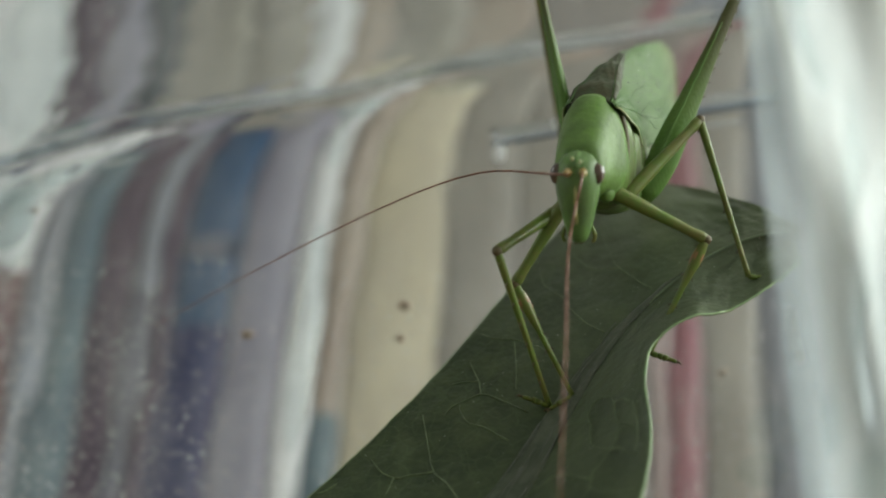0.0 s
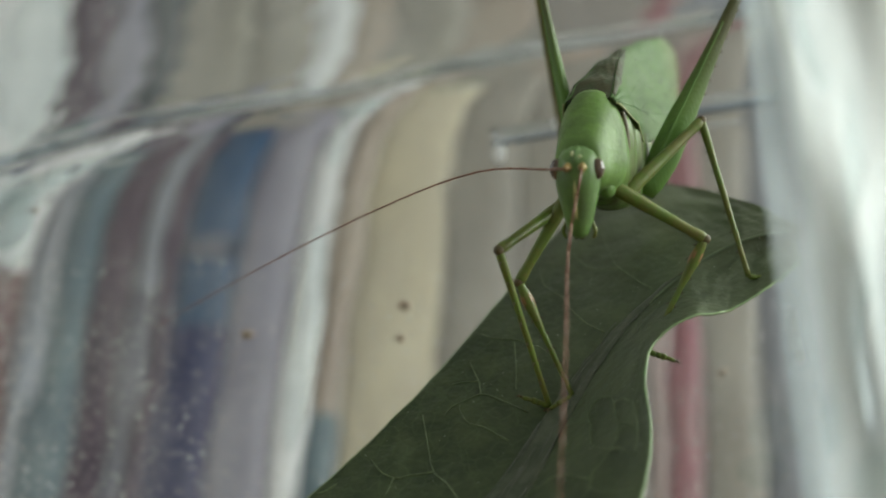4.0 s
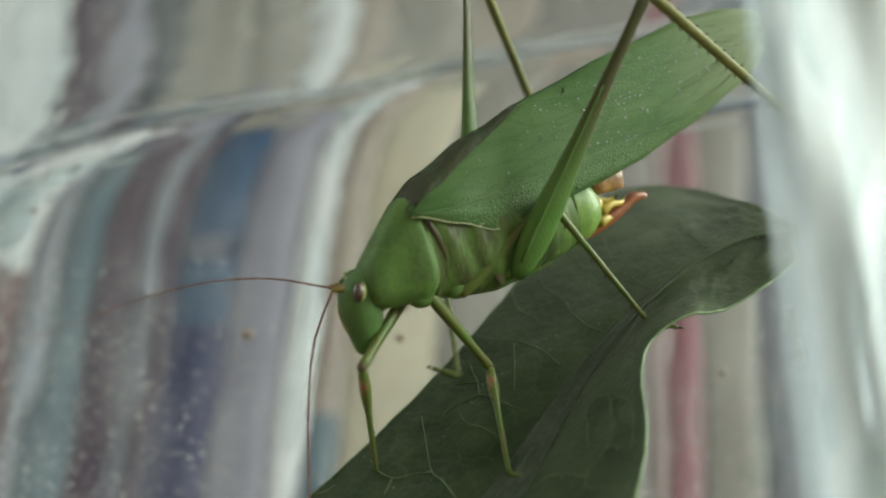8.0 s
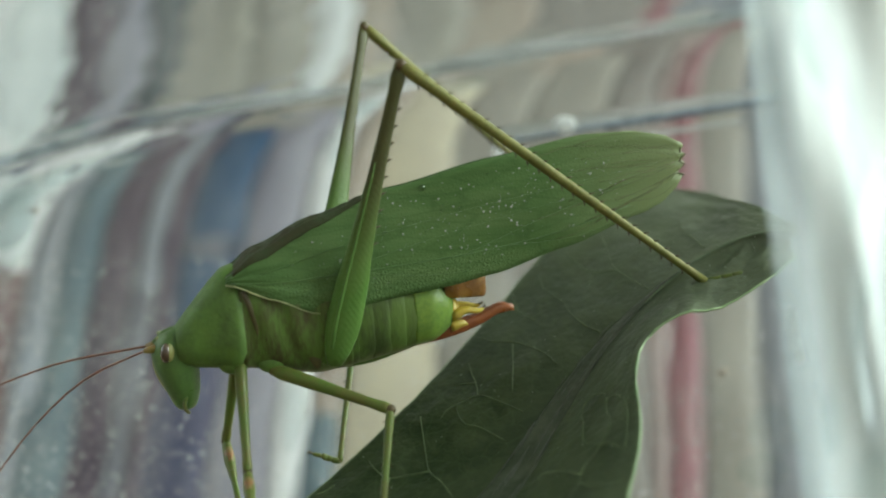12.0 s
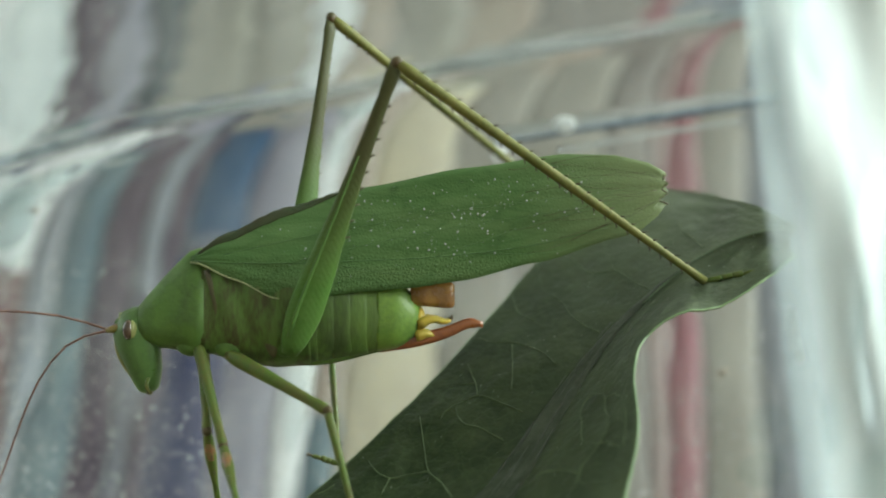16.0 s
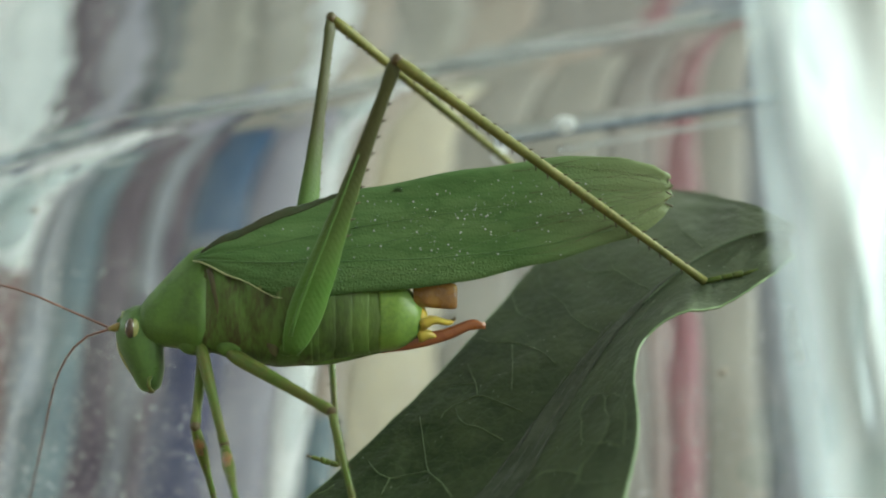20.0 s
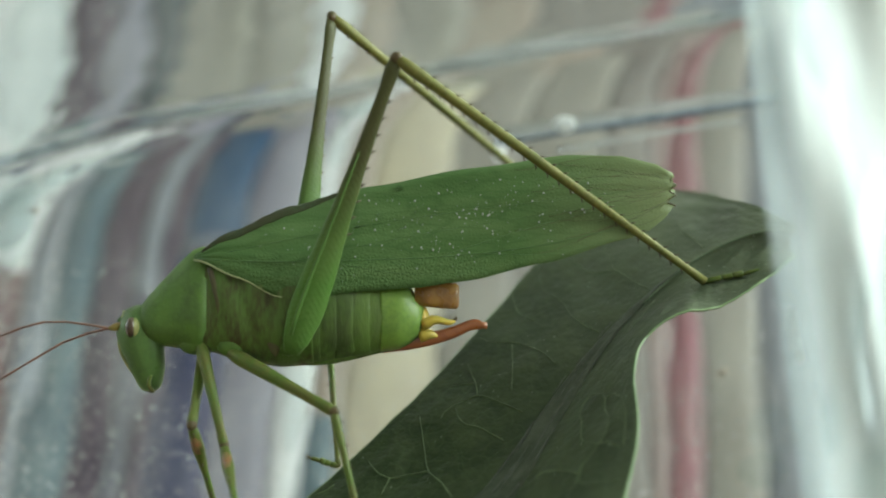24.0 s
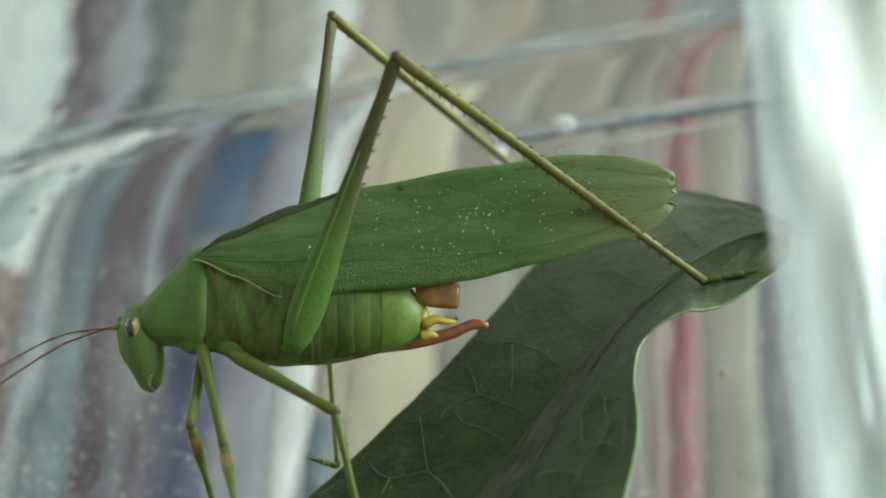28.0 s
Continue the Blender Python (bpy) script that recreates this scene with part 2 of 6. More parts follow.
M_ABDO = abdomen_mat("insect_green_abdomen")
M_ABEND = mat("insect_yellow_green_end", (0.170, 0.275, 0.055), (0.105, 0.190, 0.042), rough=0.38, scale=380, fine=2800, bump=0.3, sss=0.25, spec=0.3, contrast=(0.41, 0.60))
M_WING = wing_mat("wing_green", (0.080, 0.154, 0.050), (0.112, 0.190, 0.070))
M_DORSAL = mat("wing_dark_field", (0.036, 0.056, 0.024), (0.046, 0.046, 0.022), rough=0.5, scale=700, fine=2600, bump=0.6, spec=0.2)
M_VEIN = mat("wing_pale_vein", (0.38, 0.42, 0.22), (0.28, 0.32, 0.15), rough=0.45, scale=600)
M_WVEIN = mat("wing_green_vein", (0.085, 0.175, 0.05), (0.065, 0.135, 0.04), rough=0.4, scale=600)
M_LEG = mat("leg_green", (0.088, 0.136, 0.027), (0.118, 0.120, 0.034), rough=0.36, scale=300, fine=3500, bump=0.35, sss=0.15, spec=0.24, contrast=(0.41, 0.60))
def thigh_mat(name):
    """Green at the swollen root, olive-brown towards the knee."""
    m = mat(name, (0.080, 0.168, 0.036), (0.100, 0.186, 0.046), rough=0.42, scale=260, fine=3000, bump=0.5, sss=0.1, spec=0.15)
    n, l = m.node_tree.nodes, m.node_tree.links
    b = n["Principled BSDF"]
    old = b.inputs["Base Color"].links[0].from_socket
    tc, sep, rng, mx = n.new("ShaderNodeTexCoord"), n.new("ShaderNodeSeparateXYZ"), n.new("ShaderNodeMapRange"), n.new("ShaderNodeMix")
    l.new(tc.outputs["Object"], sep.inputs[0])
    l.new(sep.outputs["Z"], rng.inputs["Value"])
    rng.inputs["From Min"].default_value, rng.inputs["From Max"].default_value = 0.006, 0.016
    mx.data_type = "RGBA"
    mx.inputs["B"].default_value = (0.062, 0.066, 0.027, 1)
    l.new(rng.outputs["Result"], mx.inputs["Factor"])
    l.new(old, mx.inputs["A"])
    l.new(mx.outputs["Result"], b.inputs["Base Color"])
    # herringbone ridges that meet along the middle of the flat side
    side, run, wave, relief = (n.new("ShaderNode" + k) for k in ("Math", "Math", "Math", "Bump"))
    side.operation, run.operation, wave.operation = "ABSOLUTE", "MULTIPLY_ADD", "SINE"
    l.new(sep.outputs["X"], side.inputs[0])
    both = n.new("ShaderNodeMath")
    both.operation = "ADD"
    l.new(side.outputs[0], both.inputs[0])
    l.new(sep.outputs["Z"], both.inputs[1])
    l.new(both.outputs[0], run.inputs[0])
    run.inputs[1].default_value, run.inputs[2].default_value = 2 * math.pi / 0.00052, 0.0
    l.new(run.outputs[0], wave.inputs[0])
    relief.inputs["Strength"].default_value, relief.inputs["Distance"].default_value = 0.12, 0.00005
    l.new(wave.outputs[0], relief.inputs["Height"])
    l.new(b.inputs["Normal"].links[0].from_socket, relief.inputs["Normal"])
    l.new(relief.outputs["Normal"], b.inputs["Normal"])
    return m


M_STRIPE = mat("thigh_pale_ridge", (0.105, 0.205, 0.052), (0.085, 0.170, 0.042), rough=0.4, scale=400, spec=0.2)
M_THIGH = thigh_mat("thigh_green")
M_TIPVEIN = mat("wing_end_vein", (0.105, 0.090, 0.042), (0.080, 0.100, 0.040), rough=0.6, scale=700)
# brown of the furrow, also of the painted shade before the hind thigh
M_FURROW_HIPSHADE = mat("furrow_hipshade_brown", (0.060, 0.050, 0.022), (0.085, 0.085, 0.028), rough=0.6, scale=500)
M_SHIN = mat("shin_olive", (0.165, 0.163, 0.048), (0.115, 0.123, 0.036), rough=0.55, scale=260, fine=3500, bump=0.4, sss=0.15, spec=0.2, contrast=(0.41, 0.60))
M_KNEE = mat("knee_brown", (0.085, 0.056, 0.028), (0.070, 0.068, 0.026), rough=0.5, scale=700, spec=0.3)
M_EAR = mat("shin_rust_swelling", (0.26, 0.10, 0.05), (0.16, 0.15, 0.05), rough=0.35, scale=900)
M_SPINE = mat("spine_brown", (0.075, 0.055, 0.028), rough=0.5)
M_ANT = mat("antenna_rust", (0.20, 0.085, 0.055), (0.14, 0.065, 0.045), rough=0.45, scale=300)
M_EYE = mat("eye_dark_brown", (0.035, 0.022, 0.016), (0.085, 0.055, 0.032), rough=0.12, scale=900, coat=0.6)
M_RIM = mat("eye_cream", (0.34, 0.32, 0.12), (0.20, 0.23, 0.07), rough=0.3, scale=900)
M_OVI = mat("ovipositor_rust", (0.33, 0.115, 0.035), (0.22, 0.07, 0.03), rough=0.3, scale=380, bump=0.1, coat=0.2)
M_AMBER = mat("amber_plate", (0.34, 0.19, 0.055), (0.21, 0.105, 0.032), rough=0.25, scale=700, bump=0.5, sss=0.2)
M_SCAPE = mat("scape_ochre", (0.20, 0.19, 0.045), (0.24, 0.13, 0.04), rough=0.35, scale=700)
M_YELLOW = mat("yellow_cercus", (0.55, 0.42, 0.06), (0.42, 0.33, 0.06), rough=0.35, scale=700, sss=0.2)
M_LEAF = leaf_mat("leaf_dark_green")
M_LVEIN = mat("leaf_vein_pale", (0.125, 0.175, 0.072), (0.070, 0.105, 0.045), rough=0.45, scale=500)
M_LMID = mat("leaf_midrib_grey", (0.068, 0.084, 0.054), (0.032, 0.046, 0.024), rough=0.45, scale=300, fine=1900, bump=1.0, spec=0.4)
M_LSCRATCH = mat("leaf_scratch_pale", (0.11, 0.125, 0.10), (0.07, 0.085, 0.06), rough=0.4, scale=700)
M_LFOLD = mat("leaf_fold_pale", (0.16, 0.22, 0.13), (0.09, 0.13, 0.07), rough=0.4, scale=300)
M_LRIM = mat("leaf_margin_pale", (0.20, 0.30, 0.14), (0.11, 0.19, 0.075), rough=0.45, scale=300)
M_DUST = mat("dust_pale", (0.34, 0.38, 0.30), (0.22, 0.28, 0.2), rough=0.6, scale=900)
M_WATER = water_mat("water_drop")
M_DROP = water_mat("clear_drop", 1.0)
M_MIST = clear_plastic("mist_bead", (0.94, 0.95, 0.96), (0.18, 0.62), (1, 1, 1), 900, gloss_rough=0.05, ior=1.15)
M_DIRT = mat("dirt_speck", (0.26, 0.20, 0.15), (0.36, 0.30, 0.24), rough=0.7, scale=900)
M_GLINT = mat("plastic_glint", (0.88, 0.90, 0.90), (0.80, 0.83, 0.84), rough=0.1, scale=300, translucent=0.6)
M_SHOULDER = clear_plastic("plastic_shoulder", (0.78, 0.82, 0.85), (0.03, 0.40), (0.3, 1, 1.6), 170, ior=1.15)
M_GLARE = clear_plastic("plastic_glare_patch", (0.95, 0.97, 0.97), (0.35, 0.9), (1, 1, 0.5), 260, ior=1.03, soft_edge=True)
M_CREASE = clear_plastic("plastic_crease", (0.93, 0.95, 0.97), (0.15, 0.85), (0.25, 1, 1), 120, gloss_rough=0.06, bends=1.45)
M_BLUELINE = mat("plastic_blue_line", (0.10, 0.14, 0.20), (0.20, 0.25, 0.31), rough=0.3, scale=200)
M_BACK = clear_plastic("plastic_clear", (0.98, 0.99, 0.99), (0.01, 0.11), (1, 1, 0.3), 180, ior=1.15, bends=1.45, passing=0.0)
M_FLAT = clear_plastic("plastic_flat", (0.96, 0.98, 0.98), (0.0, 0.15), (1, 1, 0.15), 230)
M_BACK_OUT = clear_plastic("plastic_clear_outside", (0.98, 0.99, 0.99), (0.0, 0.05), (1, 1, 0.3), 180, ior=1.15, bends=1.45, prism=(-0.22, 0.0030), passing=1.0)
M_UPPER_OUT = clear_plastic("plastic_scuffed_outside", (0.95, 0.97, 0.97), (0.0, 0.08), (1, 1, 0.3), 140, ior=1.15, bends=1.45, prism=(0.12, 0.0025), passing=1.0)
M_UPPER = clear_plastic("plastic_scuffed", (0.95, 0.97, 0.97), (0.02, 0.16), (1, 1, 0.3), 140, ior=1.15, bends=1.45, passing=0.0)
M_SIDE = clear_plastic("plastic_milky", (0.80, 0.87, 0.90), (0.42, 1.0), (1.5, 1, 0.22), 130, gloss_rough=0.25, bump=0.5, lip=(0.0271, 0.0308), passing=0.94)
M_RIDGE = clear_plastic("plastic_edge", (0.88, 0.91, 0.93), (0.05, 0.55), (0.3, 1, 1), 110, gloss_rough=0.08, bends=1.45)
M_TABLE = mat("table_oak", (0.34, 0.23, 0.13), (0.25, 0.16, 0.09), rough=0.4, scale=9, fine=120, bump=0.05, stretch=(1, 8, 1))
M_PLASTER = mat("plaster_grey", (0.48, 0.47, 0.45), (0.42, 0.41, 0.39), rough=0.8, scale=4, fine=60, bump=0.2)
M_CEIL = mat("ceiling_grey", (0.52, 0.52, 0.50), (0.46, 0.46, 0.45), rough=0.9, scale=4, fine=60)
M_BOARDS = mat("floor_oak", (0.30, 0.19, 0.10), (0.22, 0.13, 0.07), rough=0.45, scale=8, fine=60, stretch=(1, 12, 1))
M_PAPER = mat("paper_pages", (0.72, 0.69, 0.60), (0.62, 0.58, 0.50), rough=0.8, scale=60, fine=1500, stretch=(20, 1, 1))
M_FRAME = mat("window_frame_white", (0.78, 0.78, 0.76), rough=0.4, scale=10, fine=100)


# ---------------------------------------------------------------- mesh helpers
def part(name, bm, material, parent=None, label="", smooth=True):
    """Links a bmesh as one mesh object under a thing or a part."""
    bmesh.ops.recalc_face_normals(bm, faces=bm.faces)
    me = bpy.data.meshes.new(name)
    bm.to_mesh(me)
    bm.free()
    me.materials.append(material)
    if smooth:
        me.polygons.foreach_set("use_smooth", [True] * len(me.polygons))
    ob = new(name, me)
    if parent:
        ob.parent = parent
    if label:
        ob["label"] = label
    return ob


def skin(bm, rings, closed=True):
    """Joins rings of points (millimetres) to a closed or open-ended skin."""
    vs = [[bm.verts.new(Vector(p) * MM) for p in r] for r in rings]
    k = len(vs[0])
    for a, b in zip(vs, vs[1:]):
        for i in range(k):
            bm.faces.new((a[i], a[(i + 1) % k], b[(i + 1) % k], b[i]))
    if closed:
        bm.faces.new(vs[0][::-1])
        bm.faces.new(vs[-1])
    return bm


def tube(points, radii, sides=8, bm=None):
    """A tapering round tube along points, in millimetres."""
    bm = bm or bmesh.new()
    pts = [Vector(p) for p in points]
    rings, up = [], None
    for i, p in enumerate(pts):
        d = (pts[min(i + 1, len(pts) - 1)] - pts[max(i - 1, 0)]).normalized()
        if up is None:
            up = d.orthogonal().normalized()
        up = (up - d * up.dot(d)).normalized()
        side = d.cross(up)
        r = radii[i] if hasattr(radii, "__len__") else radii
        rings.append([p + (up * math.cos(a) + side * math.sin(a)) * r for a in (2 * math.pi * j / sides for j in range(sides))])
    return skin(bm, rings)


def curve(points, n):
    """n points of a smooth curve through the given ones."""
    P = [Vector(p) for p in points]
    P = [P[0] * 2 - P[1]] + P + [P[-1] * 2 - P[-2]]
    out = []
    for i in range(n):
        u = i / (n - 1) * (len(P) - 3)
        k = min(int(u), len(P) - 4)
        f = u - k
        a, b, c, d = P[k:k + 4]
        out.append(0.5 * (2 * b + (c - a) * f + (2 * a - 5 * b + 4 * c - d) * f * f + (3 * b - a - 3 * c + d) * f ** 3))
    return out


def oval(cx, top, bottom, half, power=2.0, sides=20):
    """A ring across the insect's body at cx: a rounded section between bottom and top, half as wide."""
    mid, h = (top + bottom) / 2, (top - bottom) / 2
    out = []
    for j in range(sides):
        a = 2 * math.pi * j / sides
        c, s = math.cos(a), math.sin(a)
        out.append((cx, half * math.copysign(abs(c) ** (2 / power), c), mid + h * math.copysign(abs(s) ** (2 / power), s)))
    return out


def ball(bm, c, r, u=10, v=7, turn=None):
    g = bmesh.ops.create_uvsphere(bm, u_segments=u, v_segments=v, radius=1)
    m = Matrix.Translation(Vector(c) * MM) @ (turn or Matrix()) @ Matrix.Diagonal((r[0] * MM, r[1] * MM, r[2] * MM, 1))
    bmesh.ops.transform(bm, matrix=m, verts=g["verts"])


def box(bm, lo, hi, bevel=0.0):
    """A block between two corners, in metres."""
    g = bmesh.ops.create_cube(bm, size=1)
    c, d = (Vector(lo) + Vector(hi)) / 2, Vector(hi) - Vector(lo)
    bmesh.ops.transform(bm, matrix=Matrix.Translation(c) @ Matrix.Diagonal((*d, 1)), verts=g["verts"])
    if bevel:
        bmesh.ops.bevel(bm, geom=list({e for v in g["verts"] for e in v.link_edges}), offset=bevel, segments=2, affect="EDGES")
    return bm


# ---------------------------------------------------------------- the room
# unseen: added to enclose the table and bounce the daylight
def room():
    def slab(name, lo, hi, m, label, category, bevel=0.0):
        return tagged(part(name, box(bmesh.new(), lo, hi, bevel), m, smooth=False), label, category, kind="structure")
    slab("floor", (-1.6, -1.6, -0.85), (1.6, 1.6, -0.75), M_BOARDS, "brown oak boards of the room's floor", "floor")
    slab("ceiling", (-1.6, -1.6, 1.70), (1.6, 1.6, 1.80), M_CEIL, "plain grey ceiling of the room", "ceiling")
    slab("wall_south", (-1.6, -1.6, -0.75), (1.6, -1.5, 1.70), M_PLASTER, "plain grey plastered room wall", "wall")
    slab("wall_north", (-1.6, 1.5, -0.75), (1.6, 1.6, 1.70), M_PLASTER, "plain grey plastered room wall", "wall")

    def holed(name, place, half, ends, label):
        # a wall with one window opening, in the wall's own plane: x along, z up
        bm = bmesh.new()
        a, b, lo, hi = -half, half, 0.15, 1.35
        for c, d in (((ends[0], 0, -0.75), (a, 0.1, 1.7)), ((b, 0, -0.75), (ends[1], 0.1, 1.7)), ((a, 0, -0.75), (b, 0.1, lo)), ((a, 0, hi), (b, 0.1, 1.7))):
            box(bm, c, d)
        w = tagged(part(name, bm, M_PLASTER, smooth=False), label, "wall", kind="structure")
        w.matrix_world = place
        win = tagged(new("window_1" if name == "wall_east" else "window_2"), "unseen white framed window full of pale daylight", "window", kind="structure")
        win.matrix_world = place
        bm = bmesh.new()
        for c, d in (((a, 0.03, lo), (a + 0.05, 0.08, hi)), ((b - 0.05, 0.03, lo), (b, 0.08, hi)), ((a + 0.05, 0.03, lo), (b - 0.05, 0.08, lo + 0.05)),
                     ((a + 0.05, 0.03, hi - 0.05), (b - 0.05, 0.08, hi))):
            box(bm, c, d, 0.004)
        part("window_frame", bm, M_FRAME, win, smooth=False)
        part("window_sill", box(bmesh.new(), (a - 0.04, -0.06, lo - 0.03), (b + 0.04, -0.003, lo - 0.002), 0.004), M_FRAME, win, smooth=False)
    holed("wall_east", pose(1.5, 0.25, 0, 0, 0, -90), 1.0, (-1.25, 1.75), "grey plastered wall with a wide window opening")
    # second opening, unseen, made for the fill light
    holed("wall_west", pose(-1.5, 0.05, 0, 0, 0, 90), 0.6, (-1.55, 1.45), "grey plastered wall with a wide window opening")


def table():
    t = tagged(new("table"), "brown oak table carrying the plastic tub and books", "table")
    part("tabletop", box(bmesh.new(), (-0.6, -0.45, -0.028), (0.6, 0.45, 0.0), 0.003), M_TABLE, t, smooth=False)
    for x in (-0.55, 0.55):
        for y in (-0.40, 0.40):
            part("leg", box(bmesh.new(), (x - 0.025, y - 0.025, -0.75), (x + 0.025, y + 0.025, -0.0285), 0.003), M_FRAME, t, smooth=False)


# ---------------------------------------------------------------- the books behind the tub
def cover_mat(name, a, b, rough=0.4):
    return mat(name, a, b, rough=rough, scale=120, fine=700, bump=0.05, stretch=(1, 1, 0.3), contrast=(0.38, 0.58))


COVERS = {
    "white": cover_mat("cover_white", (0.688, 0.705, 0.722), (0.533, 0.550, 0.576)),
    "grey": cover_mat("cover_grey", (0.215, 0.230, 0.270), (0.145, 0.155, 0.190)),
    "dusk": cover_mat("cover_dusk", (0.110, 0.112, 0.140), (0.075, 0.074, 0.098)),
    "slate": cover_mat("cover_slate", (0.036, 0.052, 0.064), (0.024, 0.034, 0.046)),
    "mauve": cover_mat("cover_mauve", (0.034, 0.017, 0.042), (0.060, 0.036, 0.062)),
    "maroon": cover_mat("cover_maroon", (0.118, 0.059, 0.070), (0.172, 0.113, 0.113)),
    "blue": cover_mat("cover_navy", (0.018, 0.025, 0.082), (0.042, 0.043, 0.105)),
    "azure": cover_mat("cover_azure", (0.012, 0.050, 0.118), (0.030, 0.070, 0.140)),
    "lilac": cover_mat("cover_lilac", (0.200, 0.192, 0.248), (0.245, 0.240, 0.292)),
    "tan": cover_mat("cover_tan", (0.250, 0.198, 0.168), (0.310, 0.264, 0.222)),
    "cream": cover_mat("cover_cream", (0.500, 0.455, 0.335), (0.420, 0.380, 0.290)),
    "beige": cover_mat("cover_beige", (0.273, 0.256, 0.224), (0.230, 0.215, 0.194)),
    "taupe": cover_mat("cover_taupe", (0.201, 0.181, 0.166), (0.171, 0.151, 0.141)),
    "rose": cover_mat("cover_rose", (0.279, 0.199, 0.194), (0.242, 0.177, 0.166)),
    "crimson": cover_mat("cover_crimson", (0.215, 0.050, 0.078), (0.200, 0.085, 0.095)),
    "teal": cover_mat("cover_teal", (0.11, 0.16, 0.185), (0.075, 0.115, 0.145)),
}


def book(foot_left, foot_right, tall, lean, side, tone, bands=()):
    """A paperback standing on the table and leaning back; its rounded spine faces the tub.
    foot_left, foot_right: x of the spine's edges at the table and y of its foot; lean: metres back per metre up; side: metres sideways per metre up."""
    (x0, y0), (x1, _) = foot_left, foot_right
    w = x1 - x0 - 0.0003
    up = Vector((side, lean, 1)).normalized()
    right = Vector((1, 0, 0))
    back = up.cross(right).normalized() * -1
    if back.y < 0:
        back = -back
    right = back.cross(up).normalized()
    if right.x < 0:
        right = -right
    m = Matrix((right, back, up)).transposed().to_4x4()
    m.translation = Vector(((x0 + x1) / 2, y0, 0.0004 + abs(back.z) * 0))
    b = tagged(new("book"), "paperback with a %s spine, leaning back on the table" % tone[1], "book", "row of books behind the tub")
    deep, c = 0.055, 0.0006

    def band(z0, z1, out):
        prof = [(-w / 2, deep)]
        for j in range(9):
            a = math.pi * (1 - j / 8)
            prof.append((w / 2 * math.cos(a), -0.0012 * math.sin(a) - out))
        prof += [(w / 2, deep), (w / 2 - c, deep), (w / 2 - c, 0.0012), (-w / 2 + c, 0.0012), (-w / 2 + c, deep)]
        return skin(bmesh.new(), [[(x / MM, y / MM, z / MM) for x, y in prof] for z in (z0, z1)])
    part("cover", band(0, tall, 0.0), COVERS[tone[0]], b, smooth=False)
    part("page_block", box(bmesh.new(), (-w / 2 + c, 0.0016, 0.0008), (w / 2 - c, deep - 0.002, tall - 0.0015)), M_PAPER, b, smooth=False)
    for lo, hi, colour in bands:
        prof = []
        for j in range(9):
            a = math.pi * (1 - j / 8)
            prof.append((w / 2 * 0.985 * math.cos(a), -0.0012 * math.sin(a) - 0.00015))
        prof += [(w / 2 * 0.985, 0.0004), (-w / 2 * 0.985, 0.0004)]
        part("spine_band", skin(bmesh.new(), [[(x / MM, y / MM, z / MM) for x, y in prof] for z in (tall * lo, tall * hi)]), COVERS[colour], b, smooth=False)
    b.matrix_world = m
    return b


